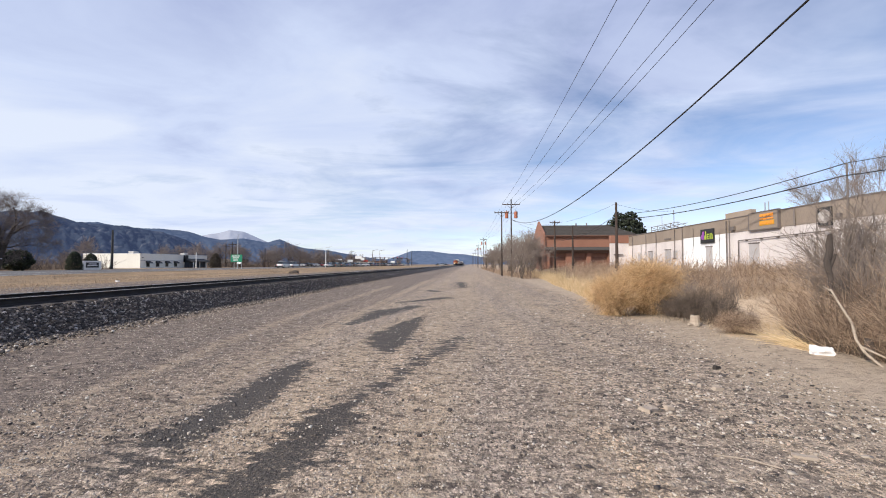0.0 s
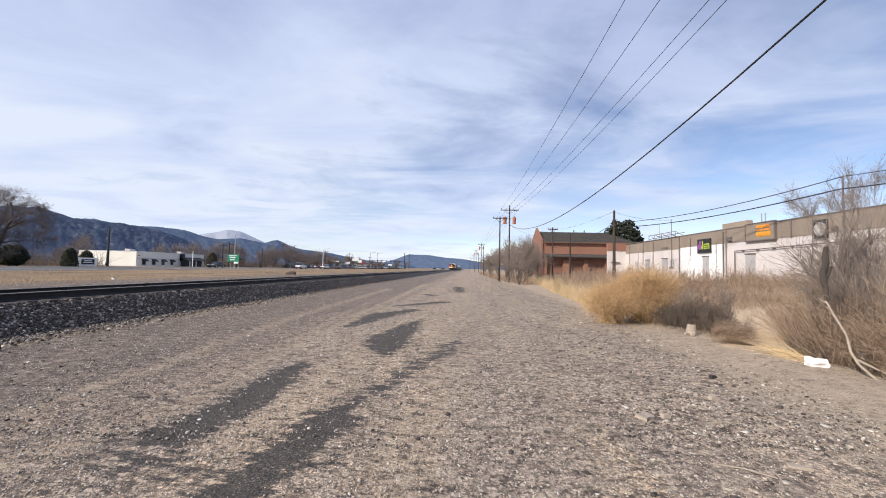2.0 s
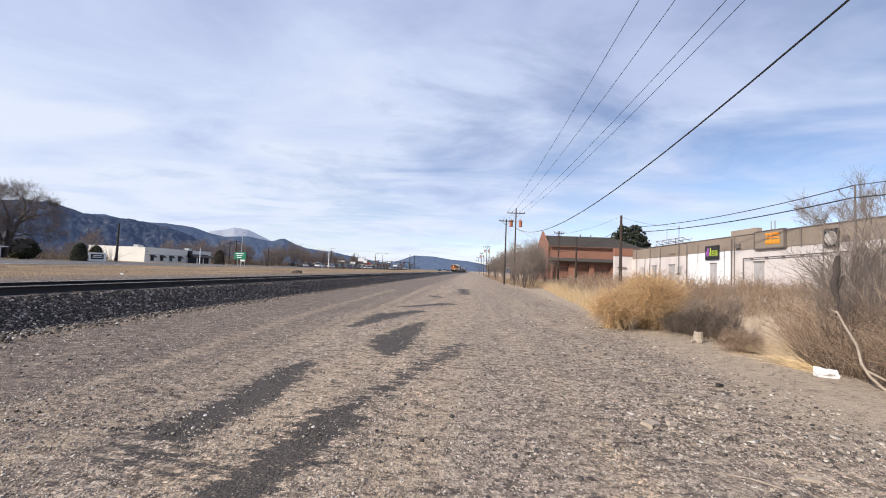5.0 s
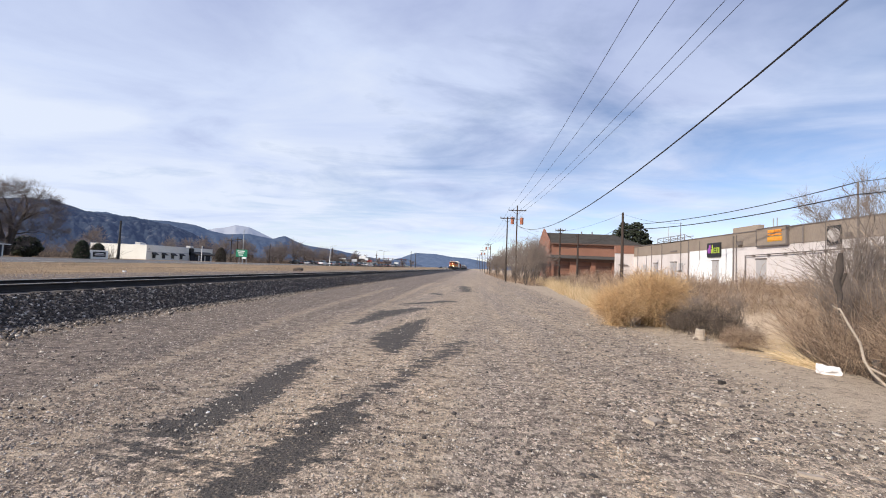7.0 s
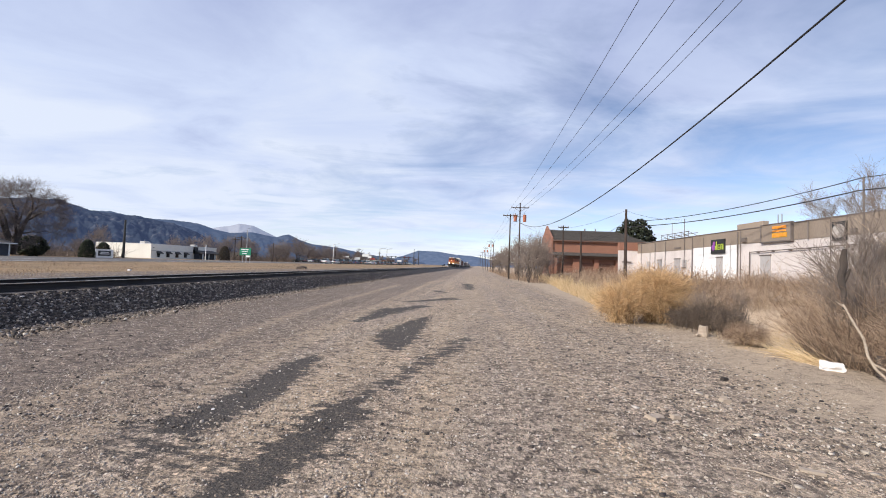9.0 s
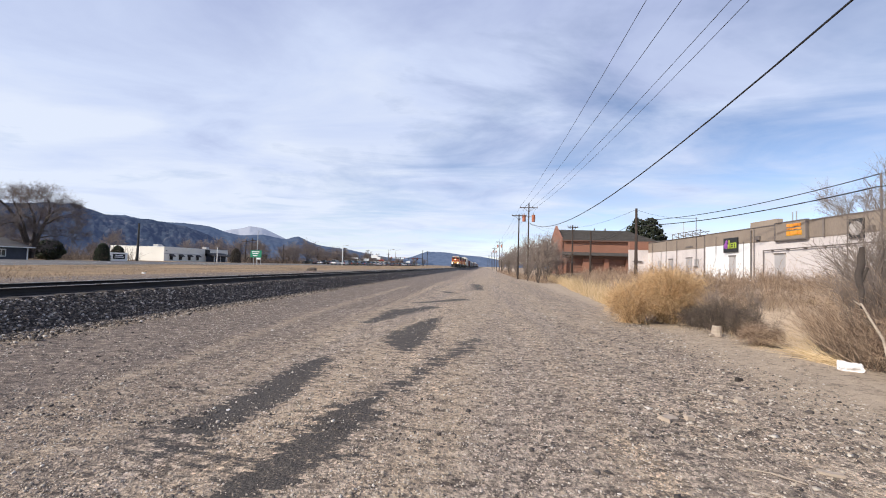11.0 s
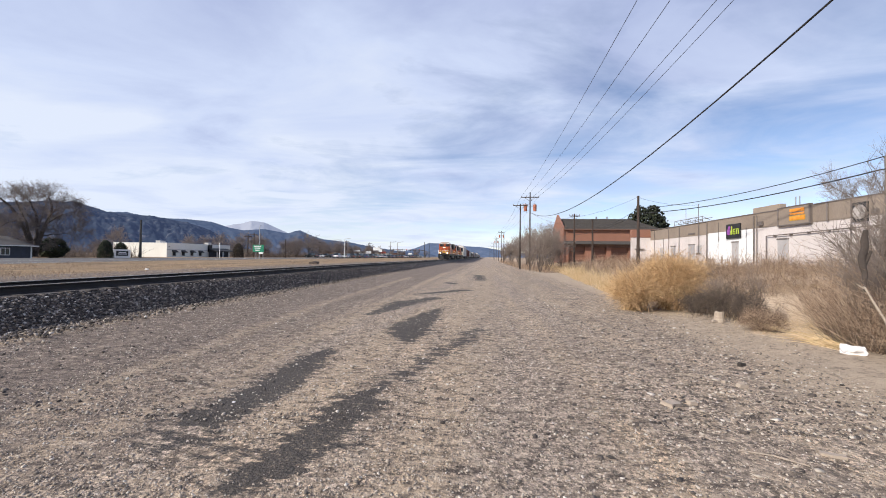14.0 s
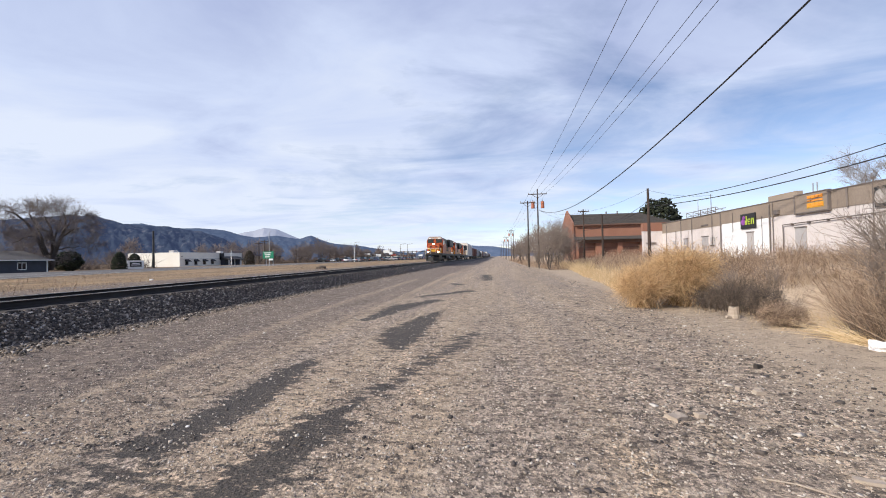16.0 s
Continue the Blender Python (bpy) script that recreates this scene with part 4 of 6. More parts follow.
def white_building():
    H = thing("commercial_building", "long low white commercial building with tan parapet band", "building")
    boxp("wall", (WX, 44, 8, 39.75, 0.2, 4.06), M["white_wall"], H, "white painted block wall")
    boxp("wall", (WX + 0.02, 44, 39.75, 53, 0.2, 3.95), M["white_wall"], H, "white painted block wall")
    boxp("fresh_wall", (WX - 0.03, WX + 0.1, 33.3, 39.7, 0.5, 4.03), M["bright_wall"], H, "freshly painted white wall bay")
    boxp("parapet", (WX - 0.04, 44.1, 7.9, 39.8, 4.06, 5.14), M["tan_band"], H, "tan painted parapet")
    boxp("parapet", (WX - 0.01, 44.1, 39.8, 53, 3.95, 5.10), M["tan_band"], H, "tan painted parapet")
    boxp("coping", (WX - 0.08, 44.2, 7.9, 53.02, 5.14, 5.2), M["pipe"], H)
    boxp("end_block", (18.3, WX + 0.02, 52.9, 53.5, 0.2, 4.3), M["white_wall"], H, "white end wall")
    boxp("end_block_top", (18.25, WX + 0.02, 52.85, 53.52, 4.3, 5.28), M["brick"], H, "pinkish upper end wall")
    boxp("end_shelf", (18.6, 19.7, 52.7, 52.88, 2.75, 2.9), M["pipe"], H)
    boxp("roof_unit", (WX + 0.3, 21.2, 31.0, 33.9, 5.2, 5.66), M["pale_tan"], H, "raised tan roof section")
    for y0, y1, z0, z1 in ((35.17, 36.06, 0.95, 3.06), (29.75, 30.72, 0.95, 3.07), (42.2, 43.3, 0.95, 3.05), (46.3, 47.2, 0.95, 3.0), (22.2, 23.2, 0.95, 3.1)):
        d = boxp("door", (WX - 0.06, WX + 0.05, y0, y1, z0, z1), M["grey_door"], H, "grey steel door")
        boxp("door_header", (WX - 0.09, WX + 0.05, y0 - 0.05, y1 + 0.05, z1, z1 + 0.09), M["pipe"], d)
        boxp("door_knob", (WX - 0.12, WX - 0.06, y1 - 0.16, y1 - 0.1, z0 + 0.98, z0 + 1.06), M["steel"], d)
    for y0, y1, z0, z1 in ((40.95, 41.7, 2.2, 2.96), (49.2, 50, 2.1, 2.9)):
        w = boxp("window", (WX - 0.05, WX + 0.05, y0, y1, z0, z1), M["grey_door"], H)
        boxp("window_frame", (WX - 0.07, WX + 0.04, y0 - 0.07, y1 + 0.07, z0 - 0.1, z0), M["grey_door"], w)
    for y, z0, z1, r in ((45.2, 1.2, 5.0, 0.03), (39.8, 1.2, 5.05, 0.045), (33.2, 1.2, 5.0, 0.045), (32.85, 1.2, 5.05, 0.03), (41.25, 2.2, 7.0, 0.03), (26.5, 4.0, 5.1, 0.05), (49.0, 1.2, 4.0, 0.025), (37.9, 3.2, 4.9, 0.018),
                         (24.9, 1.2, 5.1, 0.02), (22.9, 1.2, 7.05, 0.045), (47.7, 1.2, 5.0, 0.03), (51.5, 1.2, 5.0, 0.03), (34.1, 1.6, 4.2, 0.015)):
        part("downpipe", rod(B(), (WX - 0.1, y, z0), (WX - 0.1, y, z1), r, n=8), M["pipe"], H)
    bm = rod(B(), (WX - 0.14, 31.75, 3.38), (WX - 0.14, 16, 3.62), 0.032, n=8)
    rod(bm, (WX - 0.14, 31.75, 1.2), (WX - 0.14, 31.75, 3.38), 0.032, n=8)
    part("gas_pipe", bm, M["pipe"], H, "dark pipe along the wall")
    for y in (30.9, 29.4, 27.9, 26.4, 24.9, 23.4, 21.9, 20.4):
        zc = 3.38 + (31.75 - y) * 0.0152
        boxp("pipe_clip", (WX - 0.19, WX, y - 0.035, y + 0.035, zc - 0.09, zc + 0.04), M["pipe"], H)
    boxp("electric_box", (WX - 0.2, WX, 32.15, 32.6, 4.2, 4.5), M["pipe"], H)
    boxp("wall_lamp", (WX - 0.2, WX, 23.3, 23.6, 4.2, 4.4), M["pipe"], H)
    boxp("wall_vent", (WX - 0.06, WX, 42.1, 43.4, 4.12, 4.26), M["pipe"], H)
    boxp("wall_box", (WX - 0.16, WX, 41.0, 41.6, 2.12, 2.25), M["pipe"], H)
    for y in (29.6, 29.95):
        part("roof_vent", rod(B(), (WX + 0.6, y, 5.1), (WX + 0.6, y, 6.0), 0.035, n=8), M["steel"], H)
    # sign boxes on the parapet
    s = boxp("sign_board", (WX - 0.14, WX - 0.045, 34.8, 36.7, 3.4, 4.6), M["black"], H, "black sign with lime and purple shapes")
    x0, x1 = WX - 0.17, WX - 0.143
    part("sign_blob", rod(B(), (x0, 36.3, 3.95), (x1, 36.3, 3.95), 0.26, n=12), M["purple"], s, "purple flower shape")
    part("sign_blob", rod(B(), (x0, 36.22, 4.3), (x1, 36.22, 4.3), 0.15, n=10), M["purple"], s, "purple flower shape")
    for a, b, z0, z1 in ((35.82, 35.92, 3.72, 4.42), (35.95, 36.05, 3.72, 4.05), (35.4, 35.7, 3.9, 3.98), (35.4, 35.7, 4.1, 4.18), (35.4, 35.7, 3.72, 3.8), (35.62, 35.7, 3.72, 4.18), (35.18, 35.28, 3.72, 4.2), (34.92, 35.02, 3.72, 4.15), (34.95, 35.25, 4.1, 4.2)):
        boxp("sign_bar", (x0, x1, a, b, z0, z1), M["lime"], s, "lime bar")
    s = boxp("sign_box", (WX - 0.16, WX - 0.042, 27.75, 30.5, 4.06, 5.22), M["tan_band"], H, "tan projecting sign box with orange lettering")
    boxp("sign_frame", (WX - 0.20, WX - 0.02, 27.7, 30.55, 3.98, 4.06), M["pipe"], s)
    boxp("sign_frame", (WX - 0.21, WX - 0.02, 27.66, 27.75, 3.98, 5.26), M["pipe"], s)
    boxp("sign_frame", (WX - 0.20, WX - 0.02, 27.7, 30.55, 5.22, 5.27), M["pipe"], s)
    boxp("sign_frame", (WX - 0.20, WX - 0.02, 30.46, 30.55, 4.06, 5.22), M["pipe"], s)
    for z0, z1, m in ((4.86, 5.06, "orange_sign"), (4.66, 4.78, "orange_sign"), (4.33, 4.54, "orange_sign")):
        for i, (a, b) in enumerate(((28.14, 28.38), (28.42, 28.70), (28.74, 29.06), (29.10, 29.38))):
            boxp("sign_bar", (WX - 0.195, WX - 0.176, a, b, z0 + 0.02 * (i % 2), z1), M[m], s, "orange bar")
    boxp("sign_backing", (WX - 0.172, WX - 0.162, 28.08, 29.44, 4.27, 4.60), M["loco_yellow"], s, "yellow backing strip")
    s = boxp("sign_board", (WX - 0.13, WX - 0.045, 23.9, 24.78, 3.78, 4.87), M["black"], H, "dark square sign with pale round emblem")
    part("round_emblem", rod(B(), (WX - 0.16, 24.34, 4.33), (WX - 0.132, 24.34, 4.33), 0.40, n=24), M["emblem"], s, "pale round emblem")
    # old sign frame on the roof edge
    bm = B()
    for z in (5.32, 5.72):
        rod(bm, (WX - 0.05, 40.6, z), (WX - 0.05, 46.3, z), 0.03, n=6)
        rod(bm, (WX + 0.8, 40.6, z - 0.1), (WX + 0.8, 46.3, z - 0.1), 0.03, n=6)
    for y in (40.6, 42.0, 43.4, 44.9, 46.3):
        rod(bm, (WX - 0.05, y, 5.15), (WX - 0.05, y, 5.76), 0.025, n=6)
        rod(bm, (WX - 0.05, y, 5.72), (WX + 0.8, y, 5.3), 0.02, n=6)
    part("roof_frame", bm, M["pipe"], H, "dark bare steel sign frame")
    part("antenna", rod(B(), (WX + 0.5, 45.0, 5.1), (WX + 0.5, 45.0, 7.0), 0.03, n=6), M["steel"], H)
    return H


white_building()


# ---- brown building with pitched roof ----
def brown_building():
    H = thing("brown_building", "brown stucco building with dark shingle roof and garage doors", "building")
    x0, x1, y0, y1, e, r = 14.1, 30.3, 75.0, 86.0, 6.9, 9.25
    boxp("wall", (x0, x1, y0 + 0.9, y1, 0.3, e), M["brick"], H, "brown stucco wall")
    boxp("upper_wall", (x0, x1, y0, y0 + 0.92, 4.5, e), M["brick"], H, "brown stucco wall")
    # garage front, posts between recessed doors
    for a, b in ((14.1, 14.9), (17.8, 19.2), (21.55, 22.35), (25.3, 26.0)):
        boxp("pier", (a, b, y0, y0 + 0.92, 0.3, 3.75), M["brick"], H)
    boxp("lintel", (x0, x1, y0 - 0.02, y0 + 0.92, 3.6, 4.5), M["brick_dark"], H, "dark brown lintel")
    for a, b in ((14.9, 17.8), (19.2, 21.55), (22.35, 25.3)):
        d = boxp("garage_door", (a, b, y0 + 0.7, y0 + 0.86, 0.4, 3.6), M["garage"], H, "brown sectional garage door")
        for z in (1.2, 2.0, 2.8):
            boxp("door_rib", (a, b, y0 + 0.66, y0 + 0.7, z - 0.04, z + 0.04), M["brick_dark"], d)
    bm = prism(B(), [(y0 - 1.1, 4.25), (y0, 4.75), (y0, 4.55), (y0 - 1.1, 4.12)], 0, x0 - 0.1, 26.0)
    part("awning", bm, M["shingle"], H, "dark shingled awning")
    # gable end and roof, hipped at the far end
    bm = prism(B(), [(y0 - 0.25, 0.3), (y0 - 0.25, 7.3), ((y0 + y1) / 2, 10.05), (y1, 7.4), (y1, 0.3)], 0, x0 - 0.3, x0)
    part("gable_wall", bm, M["brick"], H, "stepped brown gable wall")
    boxp("gable_trim", (x0 - 0.45, x0 - 0.3, y0 + 1, y1 - 1, 4.2, 4.5), M["brick_dark"], H)
    boxp("gable_door", (x0 - 0.38, x0 - 0.3, y0 + 2, y0 + 4.4, 0.4, 3.4), M["brick_dark"], H)
    bm = B()
    v = [bm.verts.new(c) for c in ((x0, y0 - 0.5, e), (x1 + 0.5, y0 - 0.5, e), (x1 + 0.5, y1 + 0.5, e), (x0, y1 + 0.5, e), (x0, (y0 + y1) / 2, r), (x1 - 3.2, (y0 + y1) / 2, r))]
    for f in ((0, 1, 5, 4), (1, 2, 5), (2, 3, 4, 5), (0, 4, 3), (0, 3, 2, 1)):
        bm.faces.new([v[i] for i in f])
    bmesh.ops.recalc_face_normals(bm, faces=bm.faces)
    roof = part("roof", bm, M["shingle"], H, "dark brown shingle roof")
    # shingle courses
    for i in range(16):
        u = i / 16
        yy, zz = y0 - 0.5 + u * 6.0, e + u * (r - e)
        boxp("shingle_course", (x0 + 0.02, x1 + 0.45 - u * 3.6, yy - 0.02, yy + 0.36, zz - 0.02, zz + 0.075), M["shingle"], roof)
    boxp("fascia", (x0, x1 + 0.5, y0 - 0.56, y0 - 0.47, e - 0.2, e + 0.02), M["brick_dark"], H)
    for x in (21.0, 23.0):
        part("roof_vent", rod(B(), (x, 79.9, r - 0.3), (x, 79.9, r + 0.35), 0.12, n=8), M["pipe"], roof)
    part("drain_pipe", rod(B(), (19.0, y0 - 0.08, 1.0), (19.0, y0 - 0.08, e), 0.07, n=6), M["white"], H)
    return H


brown_building()


# ---- bare trees and brush ----
def limb(out, rng, p, d, length, r, level, kids, bend, lift, fork):
    n = 3
    for i in range(n):
        q = p + d * (length / n)
        r2 = r * 0.82
        out.append((p, q, r, r2))
        p, r = q, r2
        d = d + rng.normal(0, bend, 3) + np.array([0, 0, lift])
        d /= np.linalg.norm(d)
        if level > 0:
            for _ in range(kids if i else max(1, kids - 1)):
                s = np.cross(d, rng.normal(0, 1, 3))
                s /= np.linalg.norm(s)
                a = rng.uniform(*fork)
                limb(out, rng, p, d * math.cos(a) + s * math.sin(a), length * rng.uniform(0.5, 0.78), r * rng.uniform(0.5, 0.7), level - 1, kids, bend, lift, fork)


def bare_tree(name, seed, height, trunks, level, kids, spread_, bend, lift, label, fork=(0.4, 0.95), radius=0.3, category="tree", twig_r=0.012, droop=0.0, bark="bark", twig="twig"):
    rng = np.random.default_rng(seed)
    T = thing(name, label, category, "bare trees and shrubs")
    thick, thin = [], []
    for i in range(trunks):
        out = []
        a = rng.uniform(0, 6.28)
        tilt = rng.uniform(0.3, 1.0) * spread_
        d = np.array([math.cos(a) * tilt, math.sin(a) * tilt, 1.0])
        d /= np.linalg.norm(d)
        limb(out, rng, np.array([math.cos(a) * radius * 0.5 * (trunks > 1), math.sin(a) * radius * 0.5 * (trunks > 1), -0.2]), d, height * rng.uniform(0.42, 0.55), radius, level, kids, bend, lift, fork)
        for s in out:
            (thick if s[2] > radius * 0.22 else thin).append(s)
    zmax = max(s[1][2] for s in thick + thin)
    f = height / zmax

    def arr(segs):
        p, q = np.array([s[0] for s in segs]) * f, np.array([s[1] for s in segs]) * f
        return p, q, np.array([s[2] for s in segs]) * f, np.array([s[3] for s in segs]) * f
    p, q, r0, r1 = arr(thick)
    ob = new("trunk", raw_mesh("trunk", *tubes(p, q, r0, r1, 7), M[bark], True))
    ob.parent = T
    p, q, r0, r1 = arr(thin)
    # last fine twigs
    m = r1 < np.quantile(r1, 0.55)
    tp = q[m].repeat(2, 0)
    td = (q - p)[m].repeat(2, 0)
    td /= np.linalg.norm(td, axis=1, keepdims=True)
    td = td + rng.normal(0, 0.5, td.shape) + [0, 0, -droop]
    tq = tp + td * (height * 0.055 * rng.uniform(0.5, 1.4, (len(tp), 1)))
    v, fc = join(tubes(p, q, np.maximum(r0, twig_r), np.maximum(r1, twig_r * 0.8)), tubes(tp, tq, twig_r * 0.8, twig_r * 0.4))
    ob = new("crown", raw_mesh("crown", v, fc, M[twig]))
    ob.parent = T
    return T


def put(ob, x, y, s=1.0, turn=0.0, z=None):
    ob.matrix_basis = pose(x, y, float(ground_z(x, y)) if z is None else z, 0, 0, turn)
    ob.scale = (s, s, s)
    return ob


def again(ob, x, y, s=1.0, turn=0.0):
    c = copy_thing(ob, pose(0, 0, 0))
    return put(c, x, y, s, turn)


# big cottonwood beyond the highway, and the bare woods behind it
def cottonwood():
    """A broad old tree: heavy limbs laid out across the view (u, depth, height), each carrying a fan of fine branches."""
    rng = np.random.default_rng(8)
    T = thing("cottonwood_tree", "large spreading bare cottonwood tree beside the road", "tree", "bare trees and shrubs")
    limbs = [
        (0.42, [(-0.1, 0, 0.3), (-0.35, 0, 2.8), (-1.2, 0.2, 5.4), (-1.9, 0.5, 7.4), (-3.2, 0.6, 9.6), (-4.4, 0.8, 10.8), (-5.6, 0.6, 11.3)]),
        (0.36, [(0.25, 0.3, 0.3), (0.55, 0.5, 4.1), (0.35, 0.7, 7.6), (-0.3, 1.0, 9.7), (-1.0, 1.1, 11.0)]),
        (0.38, [(0.3, -0.2, 0.3), (1.2, -0.5, 5.0), (2.1, -0.6, 8.0), (2.3, -0.8, 10.0), (1.9, -1.0, 11.4)]),
        (0.16, [(2.1, -0.6, 8.0), (3.0, -1.0, 9.2), (3.9, -1.2, 10.0), (4.9, -1.4, 9.7)]),
        (0.17, [(-1.2, 0.2, 5.4), (-2.3, -0.4, 6.8), (-3.4, -0.8, 6.3), (-4.8, -1.0, 5.4)]),
        (0.13, [(1.0, -0.4, 4.2), (2.6, -0.8, 4.6), (4.1, -1.0, 4.8), (6.0, -1.0, 4.4)]),
        (0.25, [(0.2, 0.4, 3.2), (0.7, 2.2, 6.2), (1.2, 3.6, 8.6), (1.6, 4.4, 10.6)]),
        (0.25, [(-0.2, -0.3, 3.4), (-0.9, -2.0, 6.4), (-1.8, -3.2, 8.8), (-2.4, -4.0, 10.4)]),
        (0.18, [(0.5, 0.6, 5.5), (-0.4, 1.8, 7.8), (-1.9, 2.6, 9.6), (-2.6, 3.0, 11.0)]),
        (0.18, [(1.6, -0.5, 6.5), (2.9, -2.0, 7.6), (3.8, -3.0, 8.3), (5.0, -3.4, 8.2)]),
    ]
    thick, thin = [], []
    for r, path in limbs:
        pts = [np.array(c, float) for c in path]
        k = len(pts) - 1
        for i in range(k):
            ra, rb = r * (1 - 0.8 * i / k), r * (1 - 0.8 * (i + 1) / k)
            a, b = pts[i], pts[i + 1]
            mid = (a + b) / 2 + rng.normal(0, 0.12, 3)
            thick += [(a, mid, ra, (ra + rb) / 2), (mid, b, (ra + rb) / 2, rb)]
            if b[2] < 3.5:
                continue
            d = (b - a) / np.linalg.norm(b - a)
            for q, times in ((mid, 1), (b, 2 if i < k - 1 else 4)):
                for _ in range(times):
                    w = d * 0.5 + rng.normal(0, 0.55, 3) + [0, 0, 0.15]
                    out = []
                    limb(out, rng, q, w / np.linalg.norm(w), rng.uniform(1.2, 2.1), min(0.06, rb * 0.5), 2, 2, 0.22, 0.02, (0.4, 1.1))
                    thin += out

    def arr(segs):
        return np.array([s[0] for s in segs]), np.array([s[1] for s in segs]), np.array([s[2] for s in segs]), np.array([s[3] for s in segs])
    p, q, r0, r1 = arr(thick)
    ob = new("trunk", raw_mesh("trunk", *tubes(p, q, r0, r1, 8), M["dark_bark"], True))
    ob.parent = T
    p, q, r0, r1 = arr(thin)
    tp = q.repeat(2, 0)
    td = (q - p).repeat(2, 0)
    td = td / np.linalg.norm(td, axis=1, keepdims=True) + rng.normal(0, 0.55, td.shape) + [0, 0, -0.12]
    tq = tp + td * rng.uniform(0.3, 0.75, (len(tp), 1))
    ob = new("crown", raw_mesh("crown", *join(tubes(p, q, np.maximum(r0, 0.012), np.maximum(r1, 0.010)), tubes(tp, tq, 0.009, 0.005)), M["dark_twig"]))
    ob.parent = T
    return T


put(cottonwood(), -71.9, 57.2, 0.86, 51)
grove = [bare_tree("elm_tree", 11 + i, 7.5, 4, 3, 2, 0.32, 0.12, 0.07, "bare grey multi-stemmed elm in the roadside thicket", (0.25, 0.7), 0.08, twig_r=0.011) for i in range(3)]
rt = random.Random(5)
spots = [(7.6, 50, 0.78), (6.9, 54.5, 0.95), (8.2, 56, 1.0), (7.4, 63, 1.0), (7.0, 70, 1.0), (7.8, 78, 1.05), (7.2, 90, 1.0), (6.6, 100, 1.0), 
         (6.8, 116, 0.95), (5.6, 125, 0.8), (6.2, 136, 0.85), (8.6, 47, 0.5), (9.6, 60, 0.8), (9.8, 70, 0.9), (6.0, 45.3, 0.8), (5.3, 49.5, 0.5), (5.4, 66, 0.8), (4.9, 78, 0.7)]
for i, (x, y, s) in enumerate(spots):
    (put if i < 3 else again)(grove[i % 3], x, y, s * 0.86, rt.uniform(0, 360))
woods = [bare_tree("bare_tree", 31 + i, 10, 3, 3, 2, 0.45, 0.15, 0.03, "bare brown tree in the distant roadside woods", (0.4, 0.95), 0.18, twig_r=0.03, bark="dark_bark", twig="dark_twig") for i in range(2)]
far_spots = [(-84, 66, .5), (-80, 76, .4), (-82, 61, .6), (-88, 72, .45), (-78, 134, .95), (-84, 140, .9), (-76, 146, .6), (-90, 128, .9), (-95, 150, 1.0), (-80, 158, .8), (-77, 170, 1.05), (-85, 176, .7), (-76, 188, .7), (-78, 182, .95),
             (-82, 198, .8), (-79, 208, 1.1), (-90, 215, .9), (-76, 225, .6), (-80, 240, .7), (-84, 255, .7), (-78, 275, .6), (-86, 290, .8), (-80, 310, .7), (-84, 335, .7), (-78, 360, .7), (-95, 120, .8), (-100, 135, .9), (-110, 110, .8), (-92, 52, .5), (-88, 84, .4),
             (-105, 160, .9), (-110, 185, 1.0), (-100, 200, .9), (-76, 150, .8), (-80, 164, .9), (-74, 195, .8), (-82, 186, .9), (-76, 202, .9), (-75, 218, .8), (-82, 228, .9), (-76, 234, .8), (-76, 262, .8), (-82, 246, .8), (-78, 290, .8), (-88, 300, .9), (-76, 322, .8), (-90, 345, .9), (-70, 400, .8), (-66, 440, .8), (-82, 380, .7), (-86, 420, .8), (-80, 460, .7)]
for i, (x, y, s) in enumerate(far_spots):
    (put if i < 2 else again)(woods[i % 2], x, y, s * (0.85 + 0.3 * rt.random()), rt.uniform(0, 360))
roof_tree = bare_tree("bare_tree", 62, 13.5, 1, 4, 2, 0.10, 0.10, 0.09, "bare grey tree behind the white building", (0.2, 0.55), 0.17, twig_r=0.010)
put(roof_tree, 48.4, 56.5, 1.02, 30)
again(roof_tree, 47.0, 48.4, 1.12, 200)
# low grey thicket behind the highway
rng = np.random.default_rng(21)
k = 9500
ty = 40 + rng.random(k) ** 1.3 * 420
tx = -76 - rng.exponential(10, k) - ty * 0.01
keep = ~((tx < -80) & (tx > -104) & (ty > 92) & (ty < 130)) & ~((ty > 84) & (ty < 128) & (tx > -86))
tx, ty = tx[keep], ty[keep]
base = np.stack([tx, ty, np.full_like(tx, 0.5)], 1)
lean = np.stack([rng.normal(0, 0.45, len(tx)), rng.normal(0, 0.45, len(tx)), np.ones(len(tx))], 1)
(v, f), _ = stems(rng, base, lean, rng.uniform(1.2, 4.6, len(tx)), rng.uniform(0.03, 0.07, len(tx)), 0.3)
tagged(new("far_thicket", raw_mesh("far_thicket", v, f, M["far_brush"])), "low bare brown thicket behind the highway", "thicket", kind="stuff")


def leafy(name, label, material, seed, k, shape, size, category="shrub"):
    """A dense evergreen: many small leaf clumps over a shape that maps unit directions to metres."""
    rng = np.random.default_rng(seed)
    T = thing(name, label, category, "evergreens")
    d = rng.normal(0, 1, (k, 3))
    d /= np.linalg.norm(d, axis=1, keepdims=True)
    p = shape(d, rng.uniform(0.55, 1.0, (k, 1)) ** 0.6 * (1 + 0.14 * np.sin(d[:, :1] * 7 + d[:, 2:] * 5) * np.cos(d[:, 1:2] * 6)))
    ob = new("crown", raw_mesh("crown", *stones(rng, p, rng.uniform(0.6, 1.4, k) * size), material))
    ob.parent = T
    part("trunk", rod(B(), (0, 0, -0.2), (0, 0, p[:, 2].max() * 0.5), 0.12, 0.06, 6), M["bark"], T)
    return T


